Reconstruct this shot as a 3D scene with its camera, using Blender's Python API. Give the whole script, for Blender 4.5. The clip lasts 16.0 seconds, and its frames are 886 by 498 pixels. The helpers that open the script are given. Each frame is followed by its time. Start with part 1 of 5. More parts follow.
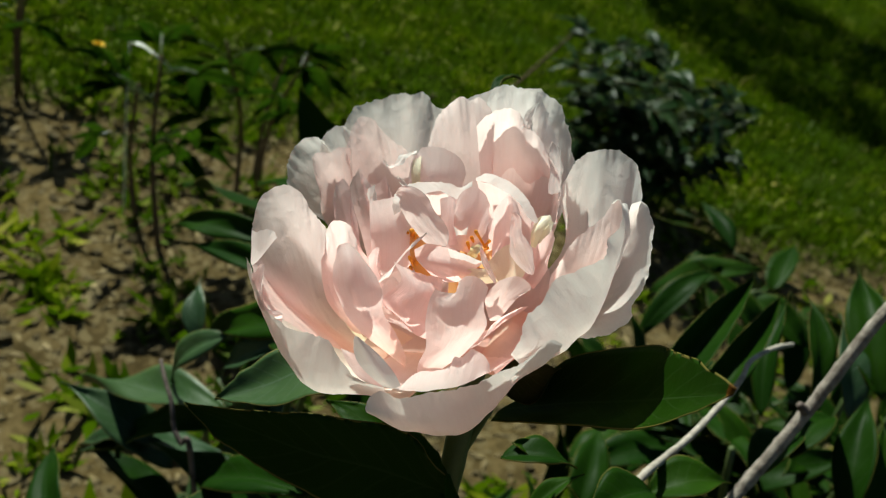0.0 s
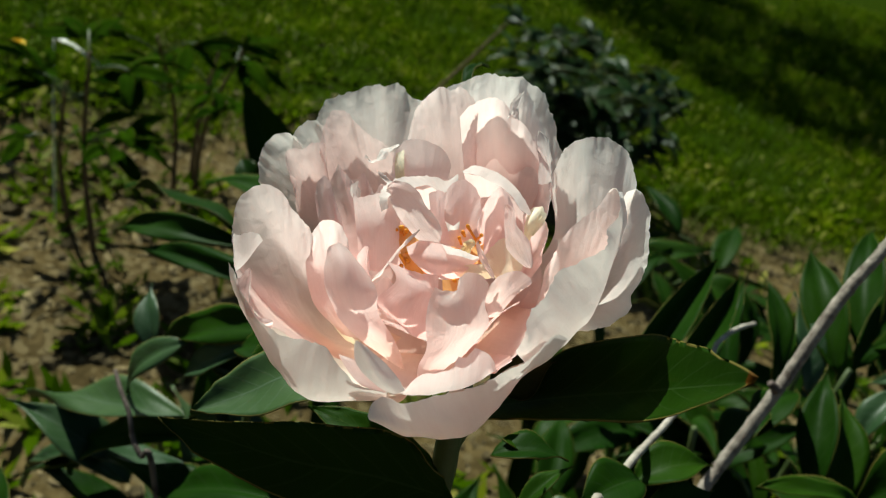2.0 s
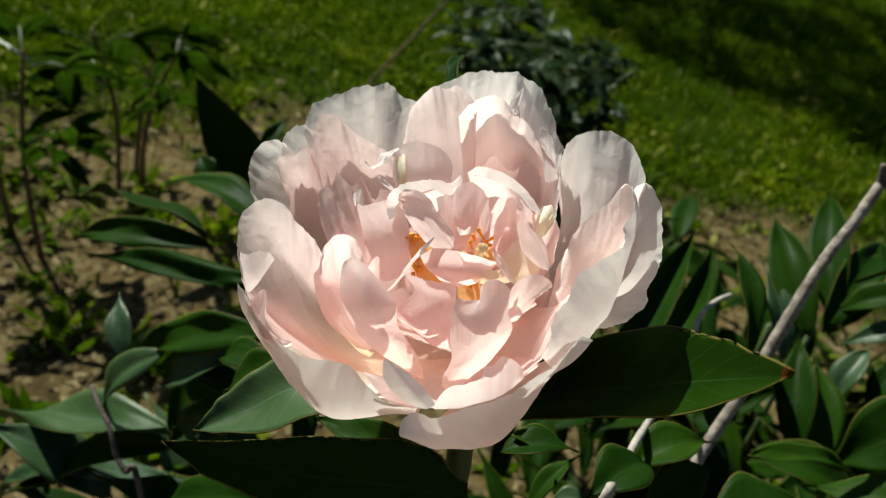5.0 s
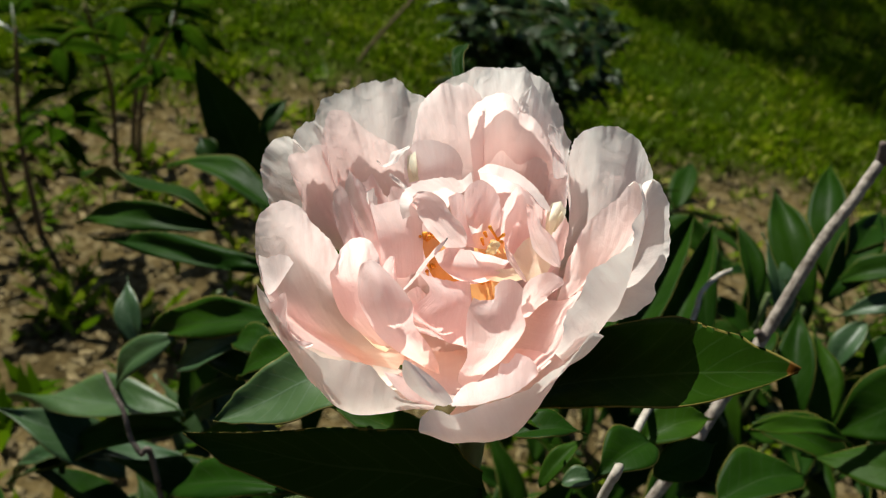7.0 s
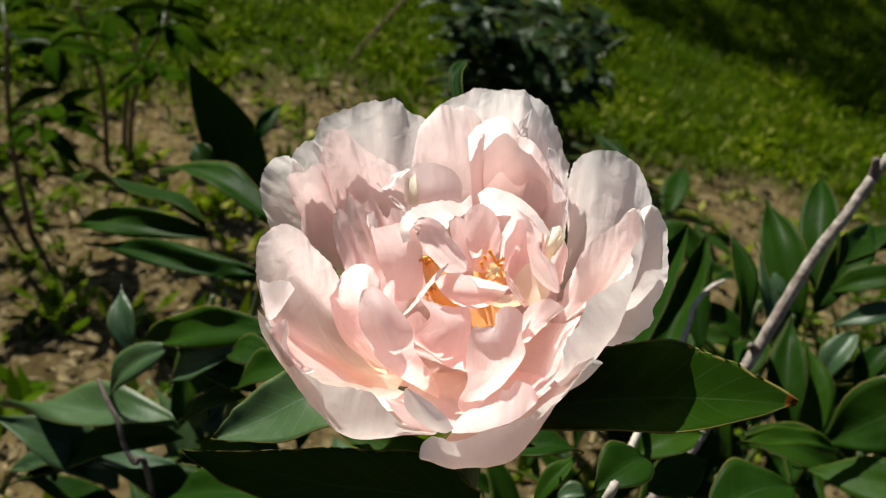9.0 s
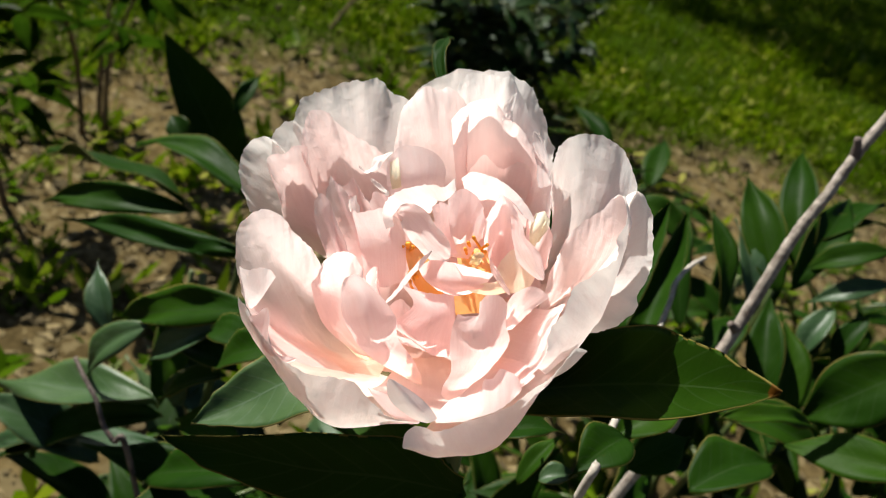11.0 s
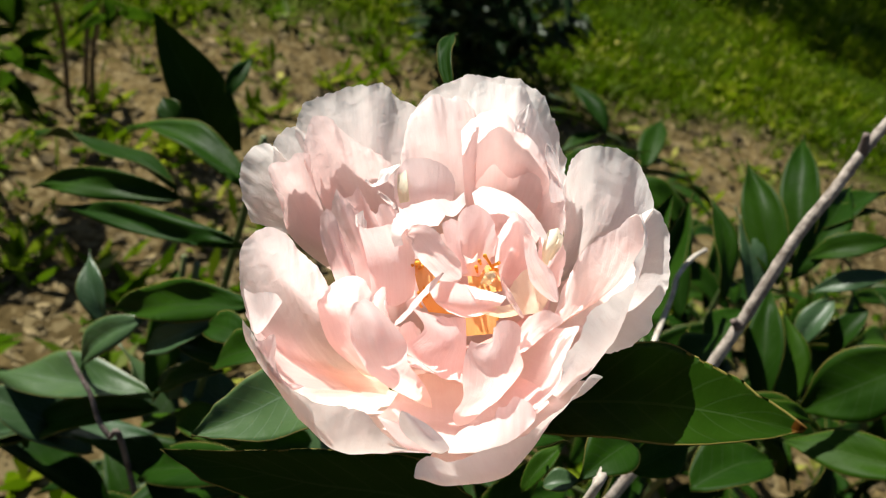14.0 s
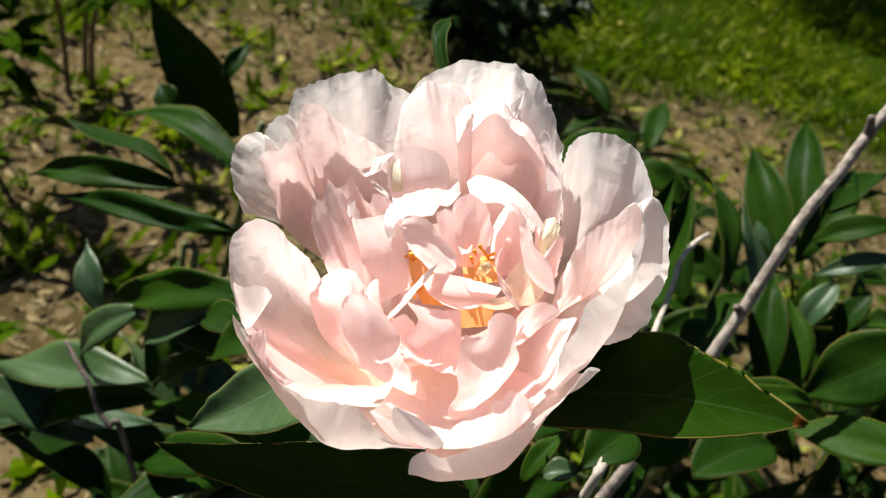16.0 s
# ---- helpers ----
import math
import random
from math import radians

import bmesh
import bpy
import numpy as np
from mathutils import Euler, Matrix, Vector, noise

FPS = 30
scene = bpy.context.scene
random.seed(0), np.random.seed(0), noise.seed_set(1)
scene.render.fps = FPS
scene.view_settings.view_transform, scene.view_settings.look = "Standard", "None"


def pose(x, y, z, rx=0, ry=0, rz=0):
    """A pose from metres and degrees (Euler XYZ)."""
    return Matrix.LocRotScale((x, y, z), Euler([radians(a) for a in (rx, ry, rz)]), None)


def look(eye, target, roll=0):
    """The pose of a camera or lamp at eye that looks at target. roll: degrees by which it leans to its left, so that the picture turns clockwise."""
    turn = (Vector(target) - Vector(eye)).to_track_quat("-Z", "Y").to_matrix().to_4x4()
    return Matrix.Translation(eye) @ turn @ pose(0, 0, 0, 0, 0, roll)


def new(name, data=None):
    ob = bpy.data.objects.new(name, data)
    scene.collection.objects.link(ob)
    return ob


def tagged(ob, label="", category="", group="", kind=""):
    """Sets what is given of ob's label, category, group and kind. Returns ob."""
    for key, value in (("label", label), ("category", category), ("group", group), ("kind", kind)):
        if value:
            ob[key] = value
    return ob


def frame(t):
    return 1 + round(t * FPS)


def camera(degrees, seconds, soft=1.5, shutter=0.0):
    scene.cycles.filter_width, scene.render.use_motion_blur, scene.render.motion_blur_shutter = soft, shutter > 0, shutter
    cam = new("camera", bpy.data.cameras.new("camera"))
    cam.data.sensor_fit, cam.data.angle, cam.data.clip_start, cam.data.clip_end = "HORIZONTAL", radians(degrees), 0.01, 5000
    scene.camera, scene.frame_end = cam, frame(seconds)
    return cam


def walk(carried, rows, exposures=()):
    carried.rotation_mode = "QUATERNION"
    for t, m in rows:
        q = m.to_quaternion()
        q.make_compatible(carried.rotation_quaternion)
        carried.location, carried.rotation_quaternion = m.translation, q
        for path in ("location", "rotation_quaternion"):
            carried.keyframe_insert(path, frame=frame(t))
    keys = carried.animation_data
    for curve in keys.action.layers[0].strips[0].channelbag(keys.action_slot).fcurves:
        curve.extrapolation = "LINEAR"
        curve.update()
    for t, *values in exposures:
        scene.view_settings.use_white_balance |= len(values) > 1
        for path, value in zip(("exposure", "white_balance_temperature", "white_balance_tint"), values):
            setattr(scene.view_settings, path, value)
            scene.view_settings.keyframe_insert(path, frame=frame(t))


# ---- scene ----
cam = camera(58.3, 16.0, 1.1)
PATH = [
    (0, (0.03202, -0.20557, 0.87861), (-0.05632, 0.21161, 0.61755), 16.67),
    (0.5, (0.02241, -0.20350, 0.87438), (-0.04658, 0.21881, 0.61574), 17.22),
    (1, (0.01778, -0.20285, 0.87173), (-0.03710, 0.22277, 0.61516), 17.67),
    (1.5, (0.01655, -0.20330, 0.87216), (-0.03862, 0.22253, 0.61597), 17.39),
    (2, (0.01601, -0.20273, 0.87164), (-0.03477, 0.22380, 0.61571), 17.11),
    (2.5, (0.01287, -0.20276, 0.87015), (-0.03433, 0.22308, 0.61242), 16.89),
    (3, (0.00888, -0.20110, 0.86938), (-0.02804, 0.22463, 0.60978), 16.63),
    (3.5, (0.01001, -0.20156, 0.87189), (-0.02344, 0.22623, 0.61523), 16.11),
    (4, (0.00408, -0.20026, 0.87037), (-0.02127, 0.22893, 0.61511), 16.08),
    (6.5, (-0.00758, -0.19926, 0.87880), (-0.01717, 0.21924, 0.60536), 15.97),
    (7, (-0.01066, -0.20038, 0.88128), (-0.01853, 0.21598, 0.60455), 15.64),
    (7.5, (-0.01225, -0.20090, 0.88229), (-0.01192, 0.21401, 0.60328), 16.46),
    (8, (-0.01195, -0.19972, 0.88635), (-0.01195, 0.21799, 0.61154), 16.42),
    (8.5, (-0.01427, -0.19884, 0.88880), (-0.01851, 0.21712, 0.61138), 16.17),
    (9, (-0.01549, -0.19768, 0.88757), (-0.01720, 0.21873, 0.61079), 16.40),
    (9.5, (-0.01723, -0.19874, 0.88393), (-0.01369, 0.21786, 0.60747), 17.19),
    (12, (-0.01819, -0.18660, 0.89235), (0.00123, 0.21450, 0.59447), 17.91),
    (12.5, (-0.02127, -0.18466, 0.89164), (-0.00101, 0.21551, 0.59255), 18.04),
    (13, (-0.02148, -0.18350, 0.89319), (0.00198, 0.21497, 0.59207), 18.41),
    (13.5, (-0.01978, -0.18206, 0.89591), (0.00487, 0.20976, 0.58629), 18.40),
    (14, (-0.02707, -0.17964, 0.89439), (0.00058, 0.21782, 0.59229), 19.08),
    (14.5, (-0.02611, -0.17702, 0.89499), (0.00441, 0.21752, 0.58936), 19.19),
    (15, (-0.02759, -0.17624, 0.89465), (0.00995, 0.21569, 0.58647), 20.17),
    (15.5, (-0.02628, -0.17613, 0.89438), (0.00944, 0.21735, 0.58796), 19.75),
    (16, (-0.02479, -0.17427, 0.89390), (0.00338, 0.21632, 0.58302), 18.75),
]
walk(cam, [(t, look(eye, target, roll)) for t, eye, target, roll in PATH],
     [(0, 0.47, 6250, -8), (3, 0.47, 6250, -8), (4, 0.52, 6300, -5), (7, 0.72, 6450, 2), (9.5, 0.86, 6450, 6), (12, 1.07, 6450, 6), (16, 1.11, 6450, 7)])
cam.data.dof.use_dof, cam.data.dof.focus_distance, cam.data.dof.aperture_fstop = True, 0.225, 17

# ---- world, sun, exposure ----
SUN = Vector((-0.57, 0.424, 0.70)).normalized()
world = bpy.data.worlds.new("sky")
scene.world = world
world.use_nodes = True
wn = world.node_tree
sky = wn.nodes.new("ShaderNodeTexSky")
sky.sky_type, sky.sun_disc = "NISHITA", False
sky.sun_elevation = math.asin(SUN.z)
sky.sun_rotation = math.atan2(SUN.x, SUN.y)
wn.links.new(sky.outputs[0], wn.nodes["Background"].inputs[0])
wn.nodes["Background"].inputs[1].default_value = 0.030
sun_data = bpy.data.lights.new("sun", "SUN")
sun_data.energy, sun_data.angle, sun_data.color = 5.0, radians(0.53), (1.0, 0.955, 0.88)
sun = new("sun", sun_data)
sun.matrix_world = look(SUN * 30, (0, 0, 0))


# ---- materials ----
def material(name):
    m = bpy.data.materials.new(name)
    m.use_nodes = True
    return m, m.node_tree.nodes, m.node_tree.links, m.node_tree.nodes["Principled BSDF"]


def node(nodes, kind, **values):
    n = nodes.new(kind)
    for k, v in values.items():
        n.inputs[k].default_value = v
    return n


def ramp(nodes, links, fac, *stops):
    r = nodes.new("ShaderNodeValToRGB")
    while len(r.color_ramp.elements) < len(stops):
        r.color_ramp.elements.new(0.5)
    for e, (at, colour) in zip(r.color_ramp.elements, stops):
        e.position, e.color = at, (*colour, 1)
    links.new(fac, r.inputs[0])
    return r.outputs[0]


def mixed(nodes, links, fac, a, b, how="MIX"):
    m = nodes.new("ShaderNodeMix")
    m.data_type, m.blend_type = "RGBA", how
    for value, socket in ((fac, m.inputs[0]), (a, m.inputs[6]), (b, m.inputs[7])):
        if isinstance(value, bpy.types.NodeSocket):
            links.new(value, socket)
        else:
            socket.default_value = value if isinstance(value, (int, float)) else (*value, 1)
    return m.outputs[2]


def bump(nodes, links, height, target, strength, distance):
    b = node(nodes, "ShaderNodeBump", Strength=strength, Distance=distance)
    links.new(height, b.inputs["Height"])
    links.new(b.outputs[0], target.inputs["Normal"])
    return b


def translucent(nodes, links, bsdf, colour, amount, relief=None, sheer=0.0):
    """Mixes light that shines through a thin blade or petal into its surface."""
    t = nodes.new("ShaderNodeBsdfTranslucent")
    if isinstance(colour, bpy.types.NodeSocket):
        links.new(colour, t.inputs[0])
    else:
        t.inputs[0].default_value = (*colour, 1)
    if relief:
        links.new(relief.outputs[0], t.inputs["Normal"])
    m = nodes.new("ShaderNodeMixShader")
    m.inputs[0].default_value = amount
    links.new(bsdf.outputs[0], m.inputs[1])
    links.new(t.outputs[0], m.inputs[2])
    out = next(n for n in nodes if n.type == "OUTPUT_MATERIAL")
    if sheer:
        clear = nodes.new("ShaderNodeBsdfTransparent")
        clear.inputs[0].default_value = (1.0, 0.88, 0.86, 1)
        whole = nodes.new("ShaderNodeMixShader")
        whole.inputs[0].default_value = sheer
        links.new(m.outputs[0], whole.inputs[1])
        links.new(clear.outputs[0], whole.inputs[2])
        m = whole
    links.new(m.outputs[0], out.inputs[0])


def petal_material(name, base, middle, rim, through_colour, amount=0.33):
    m, n, l, p = material(name)
    uv = n.new("ShaderNodeUVMap")
    sep = n.new("ShaderNodeSeparateXYZ")
    l.new(uv.outputs[0], sep.inputs[0])
    colour = ramp(n, l, sep.outputs[1], (0.0, base), (0.38, middle), (0.95, rim))
    stretch = node(n, "ShaderNodeMapping", Scale=(26, 2.2, 1))
    l.new(uv.outputs[0], stretch.inputs[0])
    veins = node(n, "ShaderNodeTexNoise", Scale=1.0, Detail=5, Roughness=0.6)
    l.new(stretch.outputs[0], veins.inputs["Vector"])
    streak = ramp(n, l, veins.outputs[0], (0.35, (0.93, 0.86, 0.85)), (0.62, (1, 1, 1)))
    colour = mixed(n, l, 0.3, colour, streak, "MULTIPLY")
    geo = n.new("ShaderNodeTexCoord")
    blot = node(n, "ShaderNodeTexNoise", Scale=75, Detail=6)
    l.new(geo.outputs["Object"], blot.inputs["Vector"])
    stain = ramp(n, l, blot.outputs[0], (0.55, (1, 1, 1)), (0.78, (0.88, 0.74, 0.74)))
    colour = mixed(n, l, 0.35, colour, stain, "MULTIPLY")
    info = n.new("ShaderNodeObjectInfo")
    shade = ramp(n, l, info.outputs["Random"], (0, (1.0, 0.955, 0.95)), (1, (1, 1, 1)))
    colour = mixed(n, l, 1.0, colour, shade, "MULTIPLY")
    l.new(colour, p.inputs["Base Color"])
    p.inputs["Roughness"].default_value = 0.5
    p.inputs["Specular IOR Level"].default_value = 0.28
    p.inputs["Sheen Weight"].default_value = 0.15
    b = bump(n, l, veins.outputs[0], p, 0.22, 0.0006)
    pucker = node(n, "ShaderNodeTexNoise", Scale=260, Detail=2, Distortion=0.6)
    l.new(geo.outputs["Object"], pucker.inputs["Vector"])
    b2 = n.new("ShaderNodeBump")
    b2.inputs["Strength"].default_value, b2.inputs["Distance"].default_value = 0.23, 0.0011
    l.new(pucker.outputs[0], b2.inputs["Height"])
    l.new(b2.outputs[0], b.inputs["Normal"])
    tint = mixed(n, l, 1.0, colour, through_colour, "MULTIPLY")
    translucent(n, l, p, tint, amount, b, 0.045)
    return m


PETAL = petal_material("petal_blush", (0.96, 0.76, 0.56), (0.96, 0.80, 0.775), (0.96, 0.885, 0.87), (1.0, 0.93, 0.92), 0.62)
PETAL_PINK = petal_material("petal_pink", (0.97, 0.61, 0.43), (0.97, 0.72, 0.70), (0.96, 0.86, 0.85), (1.0, 0.91, 0.90), 0.64)
PETAL_PALE = petal_material("petal_pale", (0.93, 0.78, 0.70), (0.93, 0.85, 0.835), (0.92, 0.90, 0.88), (1.0, 0.98, 0.965), 0.52)
PETAL_OUTER = petal_material("petal_outer", (0.93, 0.86, 0.76), (0.94, 0.905, 0.875), (0.94, 0.925, 0.90), (1.0, 1.0, 0.98), 0.30)
PETAL_ORANGE = petal_material("petal_orange", (0.90, 0.34, 0.02), (0.93, 0.44, 0.05), (0.95, 0.66, 0.30), (1.0, 0.70, 0.35), 0.45)
PETAL_CREAM = petal_material("petal_cream", (0.92, 0.55, 0.16), (0.94, 0.76, 0.52), (0.95, 0.86, 0.74), (1.0, 0.90, 0.72), 0.45)
PETAL_YELLOW = petal_material("petal_yellow", (0.90, 0.60, 0.15), (0.93, 0.86, 0.50), (0.94, 0.91, 0.74), (1.0, 0.96, 0.8))


def leaf_material(name, dark, light, vein, through_colour, rough=0.46, amount=0.24, gloss=0.10, tip=0.0):
    m, n, l, p = material(name)
    uv = n.new("ShaderNodeUVMap")
    sep = n.new("ShaderNodeSeparateXYZ")
    l.new(uv.outputs[0], sep.inputs[0])

    def calc(op, a, b=None):
        c = n.new("ShaderNodeMath")
        c.operation = op
        for value, socket in ((a, c.inputs[0]), (b, c.inputs[1])):
            if isinstance(value, bpy.types.NodeSocket):
                l.new(value, socket)
            elif value is not None:
                socket.default_value = value
        return c.outputs[0]

    across = calc("ABSOLUTE", calc("SUBTRACT", sep.outputs[0], 0.5))
    slant = calc("SUBTRACT", sep.outputs[1], calc("MULTIPLY", across, 0.42))
    wave = calc("ABSOLUTE", calc("SUBTRACT", calc("FRACT", calc("MULTIPLY", slant, 8.5)), 0.5))
    side = calc("MULTIPLY", calc("LESS_THAN", wave, 0.05), 0.5)
    middle = calc("LESS_THAN", across, 0.014)
    lines = calc("MAXIMUM", side, middle)
    geo = n.new("ShaderNodeTexCoord")
    cells = node(n, "ShaderNodeTexNoise", Scale=45, Detail=6)
    l.new(geo.outputs["Object"], cells.inputs["Vector"])
    big = node(n, "ShaderNodeTexNoise", Scale=12, Detail=3)
    l.new(geo.outputs["Object"], big.inputs["Vector"])
    colour = ramp(n, l, big.outputs[0], (0.3, dark), (0.7, light))
    fine = ramp(n, l, cells.outputs[0], (0.3, (0.8, 0.84, 0.8)), (0.7, (1.1, 1.08, 1.0)))
    colour = mixed(n, l, 1.0, colour, fine, "MULTIPLY")
    info = n.new("ShaderNodeObjectInfo")
    own = ramp(n, l, info.outputs["Random"], (0, (0.78, 0.86, 0.9)), (1, (1.2, 1.12, 0.9)))
    colour = mixed(n, l, 1.0, colour, own, "MULTIPLY")
    colour = mixed(n, l, calc("MULTIPLY", lines, 0.65), colour, vein)
    edge = calc("GREATER_THAN", across, 0.487)
    colour = mixed(n, l, calc("MULTIPLY", edge, 0.75), colour, (0.16, 0.13, 0.035))
    colour = mixed(n, l, calc("MULTIPLY", calc("GREATER_THAN", sep.outputs[1], 0.965), tip), colour, (0.12, 0.02, 0.005))
    l.new(colour, p.inputs["Base Color"])
    p.inputs["Roughness"].default_value = rough
    p.inputs["Specular IOR Level"].default_value = gloss
    height = calc("ADD", calc("MULTIPLY", lines, -1.6), cells.outputs[0])
    b = bump(n, l, height, p, 0.8, 0.0012)
    translucent(n, l, p, through_colour, amount, b)
    return m


LEAF = leaf_material("leaf_green", (0.007, 0.025, 0.002), (0.015, 0.042, 0.003), (0.026, 0.050, 0.013), (0.032, 0.080, 0.002), 0.45, 0.22, 0.05)
LEAF_TIPPED = leaf_material("leaf_tipped", (0.006, 0.022, 0.002), (0.014, 0.038, 0.002), (0.026, 0.052, 0.012), (0.036, 0.082, 0.001), 0.5, 0.22, 0.03, 0.5)
LEAF_YOUNG = leaf_material("leaf_young", (0.014, 0.044, 0.003), (0.028, 0.068, 0.004), (0.048, 0.090, 0.018), (0.070, 0.150, 0.003), 0.48, 0.34, 0.06)
# lighter greyish base colour paints in the sky's sheen on waxy green leaves
LEAF_SHEEN = leaf_material("leaf_sky_sheen", (0.026, 0.060, 0.022), (0.046, 0.085, 0.036), (0.08, 0.12, 0.07), (0.05, 0.10, 0.012), 0.42, 0.20, 0.26)
LEAF_FAR = leaf_material("leaf_far", (0.014, 0.040, 0.002), (0.032, 0.068, 0.003), (0.05, 0.085, 0.012), (0.060, 0.120, 0.001), 0.5, 0.34, 0.0)
LEAF_BUSH = leaf_material("leaf_bush", (0.006, 0.022, 0.004), (0.016, 0.042, 0.008), (0.03, 0.055, 0.025), (0.022, 0.060, 0.002), 0.42, 0.18, 0.14)
SEPAL = leaf_material("sepal", (0.030, 0.034, 0.008), (0.050, 0.050, 0.012), (0.05, 0.05, 0.02), (0.06, 0.06, 0.01), 0.5, 0.2, 0.05)


def plain_material(name, a, b, scale=60, rough=0.6, relief=0.4, depth=0.001):
    m, n, l, p = material(name)
    geo = n.new("ShaderNodeTexCoord")
    t = node(n, "ShaderNodeTexNoise", Scale=scale, Detail=7, Roughness=0.65)
    l.new(geo.outputs["Object"], t.inputs["Vector"])
    colour = ramp(n, l, t.outputs[0], (0.32, a), (0.68, b))
    l.new(colour, p.inputs["Base Color"])
    p.inputs["Roughness"].default_value = rough
    p.inputs["Specular IOR Level"].default_value = 0.15 if rough > 0.55 else 0.4
    bump(n, l, t.outputs[0], p, relief, depth)
    return m


STEM = plain_material("stem_green", (0.045, 0.075, 0.022), (0.09, 0.11, 0.035), 50, 0.45)
STEM_BROWN = plain_material("stem_brown", (0.07, 0.045, 0.028), (0.16, 0.10, 0.055), 70, 0.7)
BARK = plain_material("dry_bark", (0.11, 0.086, 0.07), (0.38, 0.33, 0.285), 170, 0.75, 0.7, 0.0012)
BARK_DARK = plain_material("dark_bark", (0.045, 0.032, 0.028), (0.20, 0.16, 0.14), 150, 0.8, 0.7, 0.0012)
BARK_PALE = plain_material("pale_bark", (0.22, 0.19, 0.16), (0.50, 0.45, 0.39), 150, 0.75, 0.6, 0.001)
STAMEN = plain_material("stamen_orange", (0.82, 0.26, 0.015), (0.95, 0.45, 0.04), 300, 0.5, 0.3, 0.0005)
CHIP = plain_material("dry_litter", (0.06, 0.044, 0.020), (0.30, 0.23, 0.115), 40, 0.85, 0.5, 0.002)
CLOD = plain_material("soil_clod", (0.036, 0.027, 0.012), (0.12, 0.09, 0.045), 60, 0.95, 0.8, 0.003)
STRAW = plain_material("dry_straw", (0.42, 0.42, 0.36), (0.62, 0.62, 0.56), 30, 0.5, 0.2, 0.001)
YELLOW = plain_material("dandelion_yellow", (0.75, 0.48, 0.02), (0.85, 0.62, 0.04), 200, 0.6, 0.5, 0.002)


def grass_material():
    m, n, l, p = material("grass_blades")
    geo = n.new("ShaderNodeNewGeometry")
    colour = ramp(n, l, geo.outputs["Random Per Island"], (0, (0.024, 0.052, 0.001)), (0.55, (0.066, 0.110, 0.003)), (0.88, (0.15, 0.18, 0.014)), (1, (0.32, 0.30, 0.11)))
    where = node(n, "ShaderNodeTexNoise", Scale=2.6, Detail=5)
    l.new(geo.outputs["Position"], where.inputs["Vector"])
    patch = ramp(n, l, where.outputs[0], (0.38, (0.5, 0.65, 0.7)), (0.62, (1.4, 1.3, 0.85)))
    colour = mixed(n, l, 1.0, colour, patch, "MULTIPLY")
    l.new(colour, p.inputs["Base Color"])
    p.inputs["Roughness"].default_value = 0.6
    p.inputs["Specular IOR Level"].default_value = 0.0
    translucent(n, l, p, (0.075, 0.125, 0.001), 0.3)
    return m


GRASS = grass_material()


def ground_material():
    m, n, l, p = material("garden_soil")
    geo = n.new("ShaderNodeNewGeometry")
    big = node(n, "ShaderNodeTexNoise", Scale=2.2, Detail=5)
    fine = node(n, "ShaderNodeTexNoise", Scale=38, Detail=9, Roughness=0.72)
    chips = n.new("ShaderNodeTexVoronoi")
    chips.inputs["Scale"].default_value = 75
    for t in (big, fine, chips):
        l.new(geo.outputs["Position"], t.inputs["Vector"])
    earth = ramp(n, l, fine.outputs[0], (0.30, (0.034, 0.026, 0.011)), (0.48, (0.080, 0.060, 0.027)), (0.70, (0.165, 0.125, 0.060)))
    tone = ramp(n, l, big.outputs[0], (0.35, (0.65, 0.62, 0.6)), (0.65, (1.15, 1.1, 1.02)))
    earth = mixed(n, l, 1.0, earth, tone, "MULTIPLY")
    sep = n.new("ShaderNodeSeparateColor")
    l.new(chips.outputs["Color"], sep.inputs[0])
    litter = ramp(n, l, sep.outputs[0], (0.72, (0, 0, 0)), (0.80, (1, 1, 1)))
    earth = mixed(n, l, litter, earth, (0.13, 0.10, 0.05))
    turf = n.new("ShaderNodeVertexColor")
    turf.layer_name = "turf"
    green = ramp(n, l, fine.outputs[0], (0.3, (0.012, 0.022, 0.001)), (0.7, (0.028, 0.046, 0.004)))
    colour = mixed(n, l, turf.outputs[0], earth, green)
    l.new(colour, p.inputs["Base Color"])
    p.inputs["Roughness"].default_value = 0.95
    p.inputs["Specular IOR Level"].default_value = 0.0
    bump(n, l, fine.outputs[0], p, 0.5, 0.005)
    return m


GROUND = ground_material()


# ---- building helpers ----
def mesh_of(name, verts, faces, mat, smooth=True, uvs=None):
    me = bpy.data.meshes.new(name)
    me.from_pydata([tuple(v) for v in verts], [], faces)
    if uvs is not None:
        layer = me.uv_layers.new(name="UVMap")
        for loop in me.loops:
            layer.data[loop.index].uv = uvs[loop.vertex_index]
    me.materials.append(mat)
    if smooth:
        me.polygons.foreach_set("use_smooth", [True] * len(me.polygons))
    me.update()
    return me


def part(name, me, parent, label="", m=None):
    ob = new(name, me)
    ob.parent = parent
    if m is not None:
        ob.matrix_local = m
    if label:
        ob["label"] = label
    return ob


def thing(name, label, category, m=None, group="", kind=""):
    ob = new(name)
    ob.empty_display_size = 0.02
    if m is not None:
        ob.matrix_world = m
    return tagged(ob, label, category, group, kind)


def grid_faces(rows, cols):
    return [(i * cols + j, i * cols + j + 1, (i + 1) * cols + j + 1, (i + 1) * cols + j) for i in range(rows - 1) for j in range(cols - 1)]


